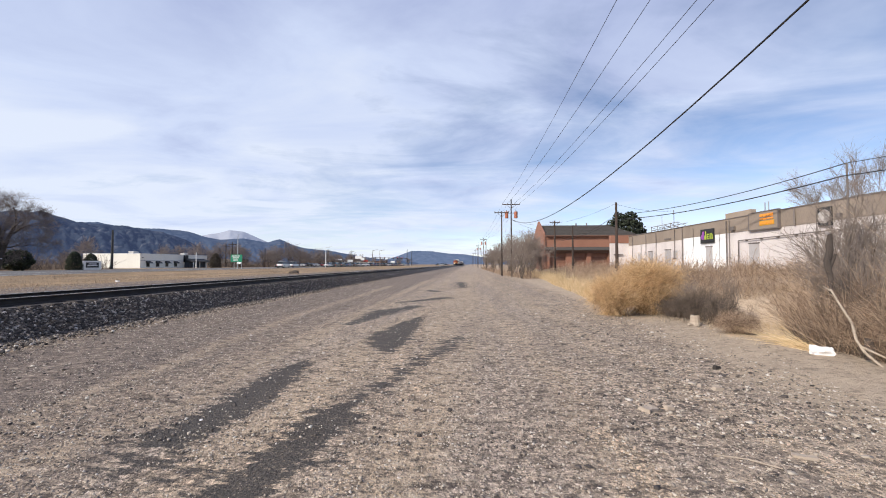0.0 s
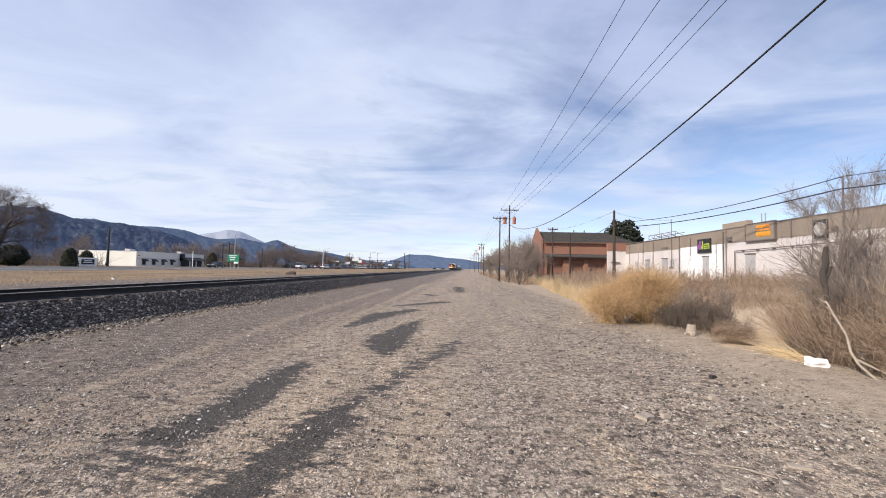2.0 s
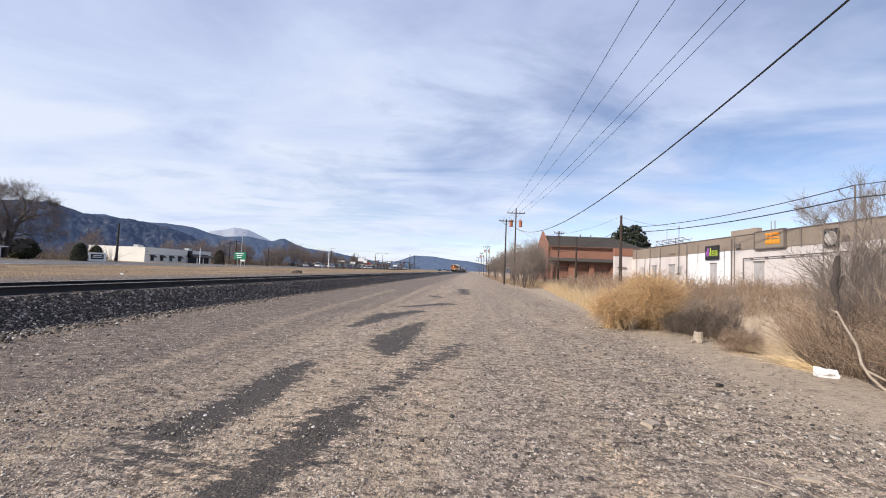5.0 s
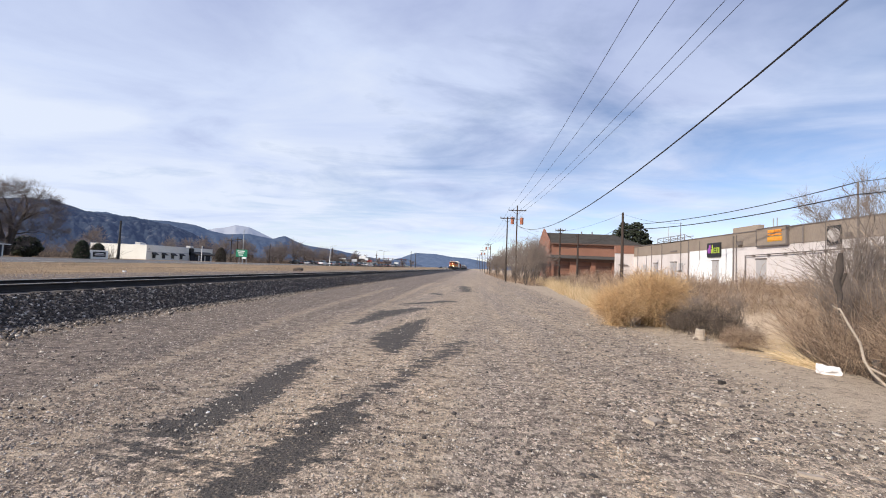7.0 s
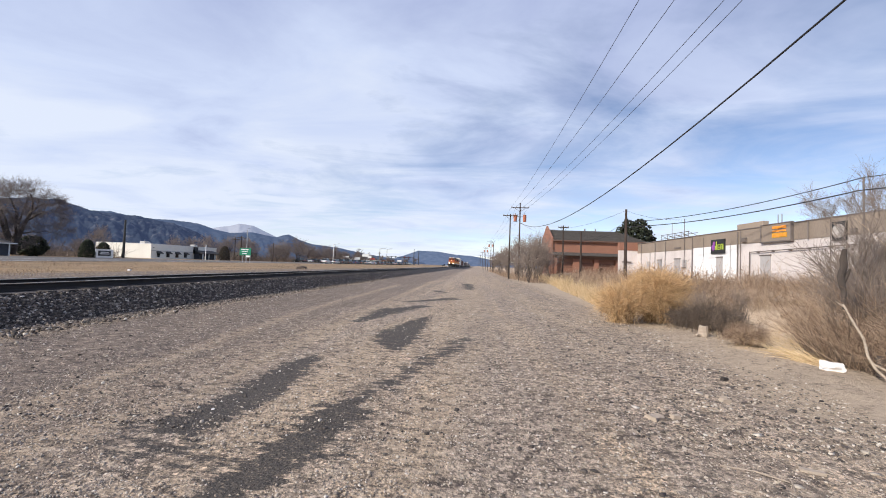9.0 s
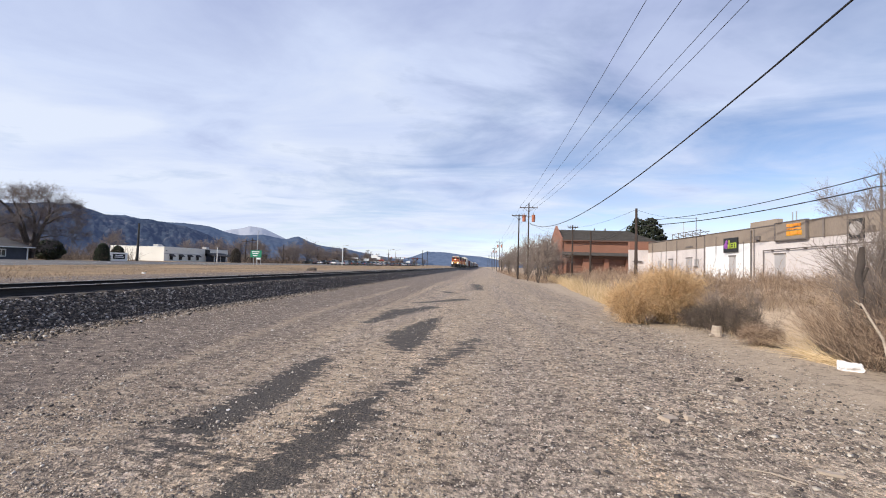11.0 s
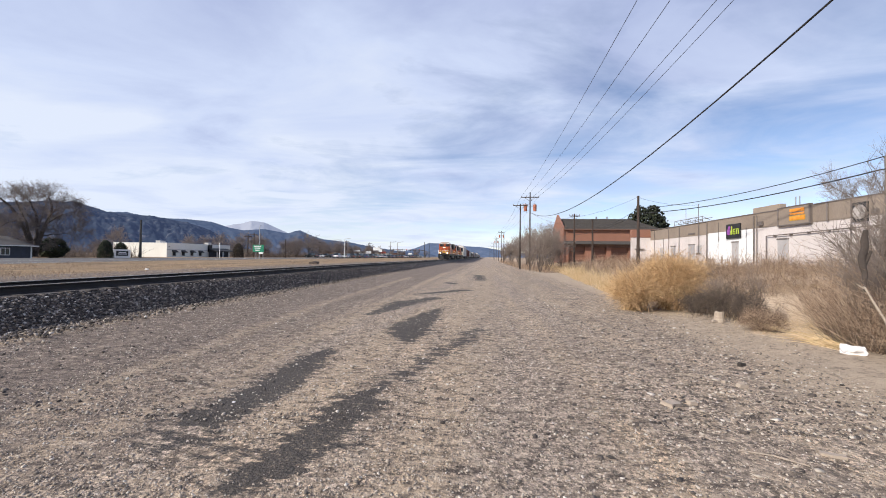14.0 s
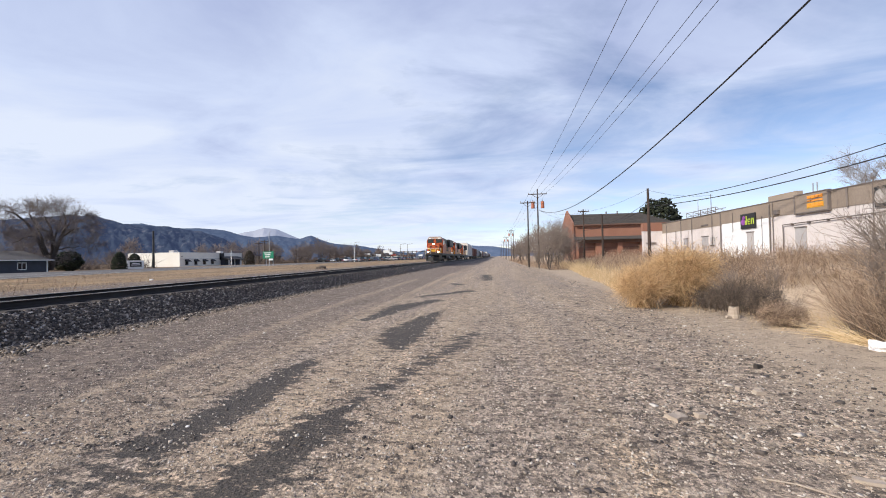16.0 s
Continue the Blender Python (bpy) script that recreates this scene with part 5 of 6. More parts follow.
def globe(w, h):
    return lambda d, r: d * r * [w, w, h * 0.5] + [0, 0, h * 0.5]


def cone_shape(w, h):
    def fn(d, r):
        z = np.abs(d[:, 2:]) ** 0.9
        flat = d[:, :2] / np.maximum(np.linalg.norm(d[:, :2], axis=1, keepdims=True), 1e-6)
        return np.concatenate([flat * w * r * np.sqrt(np.maximum(0.0, 1 - z ** 1.7)) * (0.85 + 0.15 * z), z * h], 1)
    return fn


put(leafy("evergreen_shrub", "dark round evergreen shrub beside the highway", M["evergreen"], 1, 1500, globe(2.0, 3.4), 0.30), -73.5, 61.5)
put(leafy("cedar_shrub", "dark clipped conical cedar beside the highway", M["evergreen"], 2, 1000, cone_shape(1.4, 3.3), 0.24), -71.5, 69.2)
put(leafy("cedar_shrub", "dark clipped rounded cedar before the white building", M["evergreen"], 3, 900, cone_shape(1.5, 3.2), 0.24), -78.6, 79.6)
put(leafy("cedar_shrub", "dark reddish clipped cedar beside the road", M["cedar"], 4, 900, cone_shape(1.7, 4.3), 0.26), -75, 115.8)
put(leafy("pine_tree", "dark green rounded pine behind the brown building", M["evergreen"], 5, 3800, globe(4.6, 13.2), 0.5, "tree"), 37.8, 100)
put(leafy("pine_tree", "dark green pine behind distant roofs", M["evergreen"], 6, 1200, globe(2.2, 5.5), 0.4, "tree"), -118, 150)


# tumbleweed: dense springy stems from one root
def tumbleweed(name, label, material, seed, x, y, w, h, k, r=0.006, group="dry weeds"):
    rng = np.random.default_rng(seed)
    span = np.array([w / 2, w / 2, h / 2])
    # lobes of springy twigs on a rounded body, and main stems that reach them from the root
    m = 15
    a = np.arange(m) * 2.4 + seed
    up = np.linspace(-0.55, 0.85, m)
    c = np.stack([np.cos(a) * np.sqrt(1 - up ** 2), np.sin(a) * np.sqrt(1 - up ** 2), up], 1) * rng.uniform(0.45, 0.72, (m, 1))
    pick = rng.integers(0, m, k)
    out = rng.normal(0, 1, (k, 3))
    out /= np.linalg.norm(out, axis=1, keepdims=True)
    p0 = (c[pick] + out * (rng.random((k, 1)) ** 0.6) * 0.34) * span + [0, 0, h * 0.5]
    d = c[pick] * 0.9 + out * 0.8 + rng.normal(0, 0.7, (k, 3)) + [0, 0, 0.1]
    ln = rng.uniform(0.12, 0.34, k) * w * np.where(rng.random(k) < 0.06, 1.6, 1.0)
    (v, f), _ = stems(rng, p0, d, ln, np.full(k, r) * rng.uniform(0.5, 1.2, k), 0.42, 4)
    km = k // 14
    tip = (c[rng.integers(0, m, km)] + rng.normal(0, 0.16, (km, 3))) * span + [0, 0, h * 0.5]
    root = rng.normal(0, 0.09, (km, 3)) * [w, w, 0]
    main, _ = stems(rng, root, tip - root, np.linalg.norm(tip - root, axis=1) * 1.05, np.full(km, r * 2.0), 0.12, 4)
    v, f = join((v, f), main)
    v[:, 2] = np.maximum(v[:, 2], 0.005)
    ob = tagged(new(name, raw_mesh(name, v, f, material)), label, "weed", group)
    return put(ob, x, y)


tumbleweed("tumbleweed", "large golden dry tumbleweed bush at the yard's edge", M["weed"], 1, 5.75, 13.2, 2.05, 1.75, 4600, 0.0062)
tumbleweed("tumbleweed", "golden dry tumbleweed leaning on a larger one", M["weed"], 2, 4.55, 13.0, 1.75, 1.2, 2700, 0.0062)
tumbleweed("tumbleweed", "golden dry tumbleweed behind a larger one", M["weed"], 3, 6.6, 14.6, 1.5, 1.2, 1300, 0.006)
tumbleweed("dead_weed", "dark grey dead weed beside the stump", M["dead_weed"], 4, 6.4, 11.75, 1.05, 0.8, 900, 0.005)
tumbleweed("dead_weed", "dark grey dead weed at the yard's edge", M["dead_weed"], 5, 6.1, 12.4, 1.1, 0.55, 800, 0.005)
tumbleweed("dry_weed", "low reddish dry weed at the yard's edge", M["brush"], 6, 6.05, 9.5, 0.9, 0.45, 1300, 0.004)
tumbleweed("dry_weed", "low reddish dry weed beside the sandy path", M["dead_weed"], 7, 6.55, 10.9, 0.9, 0.8, 1100, 0.004)


def thicket(name, label, material, seed, k, region, height, r, lean=0.35, bend=0.16, category="brush", pieces=3, side_twigs=0):
    rng = np.random.default_rng(seed)
    x, y = region(rng, k)
    base = np.stack([x, y, ground_z(x, y) - 0.03], 1)
    d = np.stack([rng.normal(0, lean, len(x)), rng.normal(0, lean, len(x)), np.ones(len(x))], 1)
    ln = rng.uniform(*height, len(x)) * (0.55 + 0.45 * rng.random(len(x)))
    ln *= 0.8 + 0.3 * np.sin(x * 1.7 + seed) * np.sin(y * 1.1 + 2 * seed) + 0.2 * np.sin(x * 4.1 - y * 2.3)
    vf, segs = stems(rng, base, d, ln, rng.uniform(0.6, 1.2, len(x)) * r, bend, pieces)
    out = [vf]
    if side_twigs:
        for p, q, r0, r1 in segs[1:]:
            for _ in range(side_twigs):
                m = rng.random(len(p)) < 0.75
                s = p[m] + (q - p)[m] * rng.random((m.sum(), 1))
                td = (q - p)[m] / np.linalg.norm((q - p)[m], axis=1, keepdims=True) + rng.normal(0, 0.55, (m.sum(), 3))
                out.append(tubes(s, s + td * (ln[m] * rng.uniform(0.10, 0.26, m.sum()))[:, None], r * 0.5, r * 0.25))
    v, f = join(*out)
    return tagged(new(name, raw_mesh(name, v, f, material)), label, category, kind="stuff")


def off_path(x, y, wide):
    """Keeps stems away from the sandy path."""
    keep = (np.abs(x - np.interp(y, [9, 12, 17.6], [6.4, 8.2, 11.4])) > wide) | (y > 16.4) | (y < 8.6)
    return x[keep], y[keep]


def near_brush(rng, k):
    cx = np.array([7.15, 7.75, 6.85, 8.4, 11.0, 11.6, 12.6, 13.4, 7.3, 7.0, 7.9, 8.6, 9.6, 8.7, 10.0, 10.6, 7.2, 11.2, 12.2, 10.6, 11.8, 12.8, 9.3, 7.1])
    cy = np.array([8.7, 9.6, 7.9, 10.2, 11.4, 12.8, 14.2, 15.4, 6.3, 7.4, 8.1, 7.2, 9.2, 9.2, 10.5, 10.2, 5.2, 11.6, 12.8, 9.4, 10.6, 11.6, 8.2, 6.8])
    c = rng.integers(0, len(cx), k)
    x, y = cx[c] + rng.normal(0, 0.42, k), cy[c] + rng.normal(0, 0.48, k)
    return off_path(np.maximum(x, 6.62 + 0.05 * rng.normal(0, 1, k)), y, 0.55)


def back_brush(rng, k):
    n = 110
    cy = 12.5 + 17.5 * rng.random(n) ** 1.4
    cx = 8.9 + (cy - 10) * 0.08 + rng.random(n) ** 0.8 * (7.5 + (cy - 10) * 0.12)
    clear = (np.abs(cx - np.interp(cy, [9, 12, 17.6, 22], [6.2, 8.3, 11.5, 14.0])) > 1.0) | (cy > 16.8)
    cx, cy = cx[clear], cy[clear]
    c = rng.integers(0, len(cx), k)
    return off_path(cx[c] + rng.normal(0, 0.45, k), cy[c] + rng.normal(0, 0.6, k), 0.75)


def mid_brush(rng, k):
    y = rng.uniform(24, 62, k)
    x = 8.2 + (y - 24) * 0.06 + rng.random(k) * 9
    return x, y


thicket("near_brush", "tall reddish-brown bare brush beside the yard", M["brush"], 11, 6200, near_brush, (0.5, 2.2), 0.0048, 0.55, 0.24, side_twigs=3)
# short dark-coloured stems, added to stand in for shade at the brush's foot
thicket("low_brush", "dense dark undergrowth added to deepen shade below the brush", M["dead_weed"], 20, 5200, near_brush, (0.2, 0.85), 0.005, 0.7, 0.3, side_twigs=2)
thicket("back_brush", "reddish-brown dry brush before the white building", M["brush"], 12, 9000, back_brush, (0.4, 1.6), 0.0075, 0.5, 0.24, side_twigs=2)
thicket("pale_brush", "pale dry weeds among the brush", M["field_grass"], 13, 3000, back_brush, (0.25, 0.8), 0.008, 0.4, 0.22)
thicket("mid_brush", "brown dry brush before the brown building", M["brush"], 14, 3200, mid_brush, (0.6, 1.9), 0.02, 0.35, 0.2, side_twigs=1)


def weed_stalks(rng, k):
    return 6.45 + rng.normal(0, 0.36, k), 11.9 + rng.normal(0, 0.5, k)


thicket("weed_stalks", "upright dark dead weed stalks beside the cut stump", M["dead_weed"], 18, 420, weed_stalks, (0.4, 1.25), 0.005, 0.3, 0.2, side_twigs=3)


def under_brush(rng, k):
    y = 44 + rng.random(k) ** 1.3 * 100
    return np.interp(y, [44, 60, 144], [6.1, 4.7, 4.6]) + np.abs(rng.normal(0, 1.6, k)), y


thicket("under_brush", "brown dry undergrowth below the bare trees", M["brush"], 19, 2600, under_brush, (0.3, 1.7), 0.014, 0.3, 0.15, side_twigs=1)


def grass_strip(rng, k):
    y = 16.5 + rng.random(k) ** 1.1 * 47
    x = np.interp(y, [13, 20, 30, 40, 64], [5.4, 5.6, 6.4, 7.6, 8.8]) + np.abs(rng.normal(0, 0.9, k))
    keep = np.sin(y * 1.3) + np.sin(y * 0.47 + x * 1.9) + rng.normal(0, 0.5, k) > -0.55
    return x[keep], y[keep]


def path_grass(rng, k):
    y = rng.uniform(8.2, 14, k)
    return 6.5 + rng.normal(0, 0.45, k) + (y - 8) * 0.22, y


def field(rng, k):
    y = 4 + rng.random(k) ** 1.7 * 190
    x = -16.5 - rng.random(k) ** 1.2 * (np.interp(y, [4, 36, 52, 100, 200], [-18, -22.5, -27.5, -30.5, -31.5]) * -1)
    return x, y


thicket("tall_grass", "tall golden dry grass along the yard's edge", M["grass"], 15, 8000, grass_strip, (0.4, 1.45), 0.011, 0.3, 0.16, "grass")
thicket("path_grass", "thin pale dry grass beside the sandy path", M["grass"], 16, 1100, path_grass, (0.15, 0.5), 0.005, 0.6, 0.25, "grass")
def field_tufts(rng, k):
    n = 260
    cy = 5 + rng.random(n) ** 1.6 * 120
    cx = -16.2 - rng.random(n) * np.interp(cy, [4, 36, 52, 100, 200], [17, 22, 27, 30, 31])
    c = rng.integers(0, n, k)
    return cx[c] + rng.normal(0, 0.5, k), cy[c] + rng.normal(0, 0.35, k)


thicket("field_tufts", "darker weathered grass tufts in the field by the highway", M["brush"], 24, 7000, field_tufts, (0.12, 0.5), 0.009, 0.5, 0.15, "grass", 2)
thicket("straw", "pale straw lying along the sandy path", M["grass"], 25, 1500, lambda rng, k: (8.3 + rng.normal(0, 0.5, k) + 0.62 * (rng.random(k) * 8 - 4), 12.2 + rng.normal(0, 1.6, k)), (0.08, 0.35), 0.004, 1.1, 0.3, "grass", 2)
thicket("field_grass", "tan dry grass field between track and highway", M["field_grass"], 17, 15000, field, (0.05, 0.2), 0.012, 0.45, 0.1, "grass", 2)

# straw-coloured fallen stalks beside the white litter
rng = np.random.default_rng(77)
k = 120
base = np.stack([rng.normal(6.25, 0.10, k), rng.normal(7.75, 0.12, k), np.full(k, 0.06)], 1)
lean = np.stack([rng.normal(-0.15, 0.22, k), rng.normal(1.0, 0.2, k), rng.uniform(0.02, 0.30, k)], 1)
(v, f), _ = stems(rng, base, lean, rng.uniform(0.5, 1.35, k), np.full(k, 0.007), 0.12, droop=0.10)
v[:, 2] = np.maximum(v[:, 2], 0.06)
tagged(new("fallen_stalks", raw_mesh("fallen_stalks", v, f, M["grass"])), "straw-coloured fallen weed stalks on the sand", "weed", kind="stuff")

# saplings in the brush, a broken stump and a forked dead branch
sap = bare_tree("sapling", 51, 2.6, 3, 2, 3, 0.35, 0.12, 0.10, "slender bare sapling in the brush", (0.3, 0.7), 0.022, "sapling", 0.004)
put(sap, 8.2, 9.2, 1.0)
for x, y, s, a in ((7.5, 7.9, 0.85, 50), (9.4, 10.3, 1.05, 120), (8.8, 8.0, 1.1, 200), (10.5, 11.2, 1.0, 300), (7.9, 12.6, 0.6, 80), (6.6, 12.0, 0.55, 140), (9.9, 9.0, 1.2, 255), (8.7, 9.3, 1.4, 170), (10.6, 9.8, 1.3, 10), (9.0, 8.5, 1.25, 65), (8.2, 8.1, 1.1, 310), (9.6, 9.5, 1.4, 95), (7.5, 8.7, 0.9, 220), (10.2, 10.6, 1.3, 150)):
    again(sap, x, y, s, a)

D = thing("dead_tree", "slim dead tree, pale bare stem below dark twisted bark", "tree")
pts = [(6.38, 6.66, 0.02), (6.25, 6.8, 0.22), (6.22, 6.9, 0.40), (6.27, 7.02, 0.65), (6.25, 7.2, 0.93), (6.28, 7.4, 1.18)]
bm = B()
for a, b, r in zip(pts, pts[1:], (0.02, 0.02, 0.02, 0.019, 0.016)):
    rod(bm, a, b, r, r * 0.92, 8)
part("stem", bm, M["pale_wood"], D)
bm = rod(B(), (6.24, 6.84, 0.30), (6.55, 6.62, 0.10), 0.02, 0.015, 6)
rod(bm, (6.27, 7.4, 1.15), (6.18, 7.42, 1.22), 0.018, 0.006, 6)
part("side_branch", bm, M["pale_wood"], D)
bm = B()
for a, b, ra, rb in (((6.28, 7.39, 1.08), (6.30, 7.41, 1.34), 0.024, 0.032), ((6.30, 7.41, 1.32), (6.26, 7.42, 1.58), 0.036, 0.042), ((6.26, 7.42, 1.56), (6.31, 7.43, 1.84), 0.046, 0.042), ((6.31, 7.43, 1.82), (6.33, 7.44, 2.12), 0.046, 0.034)):
    rod(bm, a, b, ra, rb, 10)
bmesh.ops.subdivide_edges(bm, edges=bm.edges[:], cuts=2, use_grid_fill=True)
for vt in bm.verts:
    vt.co += Vector(noise.noise_vector(vt.co * 9)) * 0.035
trunk = part("trunk", bm, M["dark_bark"], D, "dark twisted bark")
part("broken_limb", rod(B(), (6.29, 7.42, 1.50), (6.39, 7.40, 1.78), 0.028, 0.02, 7), M["dark_bark"], trunk)
ST = thing("rotten_stub", "short grey rotten stub in the brush", "stump")
bm = rod(B(), (6.62, 7.10, -0.05), (6.60, 7.12, 0.36), 0.07, 0.05, 10)
for vt in bm.verts:
    vt.co += Vector(noise.noise_vector(vt.co * 9)) * 0.03
part("trunk", bm, M["bark"], ST)

# ---- litter and loose things on the yard ----
bm = box(B(), -0.15, 0.15, -0.09, 0.09, 0.0, 0.12)
bmesh.ops.subdivide_edges(bm, edges=bm.edges[:], cuts=4, use_grid_fill=True)
for vt in bm.verts:
    vt.co += Vector(noise.noise_vector(vt.co * 12)) * 0.05
    vt.co.z = max(vt.co.z, 0.0)
ob = tagged(part("litter_bag", bm, M["plastic"]), "crumpled white plastic litter on the sand", "litter")
ob.matrix_basis = pose(6.12, 7.42, float(ground_z(6.12, 7.42)), 8, 0, -25)
ob.scale = (0.95, 0.95, 0.95)
ST = thing("cut_stump", "small pale sawn stump at the yard's edge", "stump")
bm = rod(B(), (0, 0, -0.05), (0.01, 0, 0.26), 0.12, 0.085, 10)
for vt in bm.verts:
    vt.co += Vector(noise.noise_vector(vt.co * 7)) * 0.045
part("trunk", bm, M["pale_wood"], ST)
part("root", rod(B(), (-0.05, -0.02, 0.0), (-0.2, -0.1, 0.05), 0.06, 0.03, 7), M["pale_wood"], ST)
put(ST, 5.78, 10.7)


def stick(p, q, r, label="thin pale dry stick on the gravel"):
    bm = B()
    p, q = Vector(p), Vector(q)
    m = (p + q) / 2 + Vector((0.03, 0.04, 0))
    for a, b in ((p, m), (m, q)):
        za, zb = (float(ground_z(c.x, c.y)) + r * 0.8 + 0.004 for c in (a, b))
        rod(bm, (a.x, a.y, za), (b.x, b.y, zb), r, r * 0.7, 6)
    return tagged(part("stick", bm, M["pale_wood"]), label, "stick", "sticks on the ground")


stick((0.62, 5.92, 0), (1.13, 5.68, 0), 0.006)
stick((1.14, 6.18, 0), (1.42, 5.98, 0), 0.006)
stick((2.1, 3.58, 0), (2.5, 3.38, 0), 0.007, "grey weathered stick on the gravel")
stick((2.42, 3.22, 0), (2.55, 3.45, 0), 0.006)
stick((2.6, 5.9, 0), (2.9, 5.75, 0), 0.007, "short bleached stick on the gravel")
stick((0.4, 7.9, 0), (0.75, 7.6, 0), 0.006)


rng = np.random.default_rng(91)
k = 420
tx, ty = rng.uniform(0.5, 7.2, k), 3.2 + 9 * rng.random(k) ** 0.8
tx = np.minimum(tx, 6.6)
base = np.stack([tx, ty, ground_z(tx, ty) + 0.006], 1)
a = rng.normal(0.2, 0.7, k)
lean = np.stack([np.cos(a), np.sin(a) * 0.6, np.zeros(k)], 1)
(v, f), _ = stems(rng, base, lean, rng.uniform(0.05, 0.28, k), rng.uniform(0.0025, 0.005, k), 0.08, 2)
v[:, 2] = np.maximum(v[:, 2], ground_z(v[:, 0], v[:, 1]) + 0.002)
tagged(new("twig_litter", raw_mesh("twig_litter", v, f, M["dead_weed"])), "thin broken twigs scattered on the sandy verge", "twigs", kind="stuff")


def slab(x, y, w, d, h, turn, label, m="stone"):
    bm = box(B(), -w / 2, w / 2, -d / 2, d / 2, -h * 0.3, h * 0.7)
    bmesh.ops.subdivide_edges(bm, edges=bm.edges[:], cuts=2, use_grid_fill=True)
    for vt in bm.verts:
        vt.co += Vector(noise.noise_vector(vt.co * 14 + Vector((x, y, 0)))) * min(w, d) * 0.22
    ob = tagged(part("stone", bm, M[m]), label, "stone", "larger stones on the yard")
    ob.matrix_basis = pose(x, y, float(ground_z(x, y)), 0, 0, turn)


slab(2.85, 3.62, 0.17, 0.07, 0.03, -20, "flat pale stone slab in the sand", "pale_wood")
slab(3.23, 5.45, 0.10, 0.08, 0.06, 10, "pale broken stone on the gravel", "pale_wood")
slab(3.30, 5.58, 0.08, 0.06, 0.05, 60, "pale broken stone on the gravel", "pale_wood")
slab(3.12, 5.62, 0.07, 0.05, 0.04, 30, "pale broken stone on the gravel", "pale_wood")
slab(2.05, 4.68, 0.19, 0.13, 0.04, 35, "pale flat stone slab in the gravel", "pale_wood")
slab(2.3, 4.75, 0.09, 0.07, 0.05, 5, "pale grey broken stone on the gravel", "pale_wood")
slab(-2.70, 4.12, 0.026, 0.022, 0.018, 0, "small white stone on the tar stain", "plastic")
slab(-0.2, 6.0, 0.06, 0.05, 0.03, 0, "small pale stone on the gravel", "pale_wood")
slab(3.9, 6.6, 0.09, 0.06, 0.07, 20, "small dark stone on the sand", "tie")
slab(-20.0, 22.0, 0.16, 0.12, 0.12, 0, "white scrap lying in the dry grass", "plastic")
slab(-18.7, 42.5, 0.9, 0.5, 0.35, 0, "low heap of scrap wood in the grass", "bark")
slab(-19.0, 43.4, 0.4, 0.3, 0.5, 30, "low heap of scrap wood in the grass", "bark")


# ---- beyond the highway ----
def far_building():
    H = thing("white_building", "long low cream-white building with dark awnings", "building")
    x0, x1, y0, y1, z = -101.0, -85.2, 100.0, 127.0, 4.5
    boxp("wall", (x0, x1, y0, y1, 0.3, z - 0.12), M["far_white"], H, "cream rendered wall")
    boxp("roof", (x0 - 0.05, x1 + 0.05, y0 - 0.05, y1 + 0.05, z - 0.12, z), M["white"], H)
    boxp("wall_band", (x1, x1 + 0.05, y0 + 0.1, y1 - 0.1, 2.55, 2.75), M["car_grey"], H)
    for i in range(4):
        y = 102.6 + i * 3.4
        w = boxp("window", (x1 - 0.1, x1 + 0.04, y - 0.55, y + 0.55, 1.0, 2.3), M["glass"], H)
        part("awning", prism(B(), [(x1, 2.6), (x1 + 0.9, 2.0), (x1 + 0.9, 1.9), (x1, 2.0)], 1, y - 0.75, y + 0.75), M["dark_awning"], w, "dark canvas awning")
    part("porch_roof", prism(B(), [(x1, 3.4), (x1 + 3.2, 2.55), (x1 + 3.2, 2.3), (x1, 2.3)], 1, 116, 125), M["dark_awning"], H, "dark porch roof")
    boxp("chimney", (x1 - 0.2, x1 + 0.7, 116, 117.2, 2.3, 4.4), M["dark_awning"], H)
    boxp("porch_wall", (x1, x1 + 1.5, 116.5, 124.5, 0.4, 2.4), M["house_blue"], H)
    for y in (116.4, 119.2, 122, 124.7):
        boxp("porch_post", (x1 + 2.8, x1 + 3.0, y - 0.1, y + 0.1, 0.4, 2.4), M["white"], H)
    for x, y in ((-95, 108), (-90, 121), (-92, 104)):
        boxp("roof_unit", (x, x + 1.4, y, y + 1.4, z, z + 0.7), M["car_grey"], H)
    boxp("wall_lamp", (x1, x1 + 0.15, 100.6, 100.9, 3.3, 3.5), M["black"], H)
    S = thing("sign_board", "white monument sign with dark lettering panel", "sign")
    boxp("panel", (-73.5, -73.2, 72.5, 76.4, 0.6, 2.3), M["white"], S)
    p = boxp("sign_face", (-73.19, -73.15, 73.1, 75.8, 1.0, 2.0), M["dark_awning"], S, "dark sign face with pale bars")
    for z0, a, b in ((1.62, 73.6, 75.3), (1.30, 73.4, 75.5)):
        boxp("sign_bar", (-73.145, -73.12, a, b, z0, z0 + 0.16), M["white"], p)


far_building()


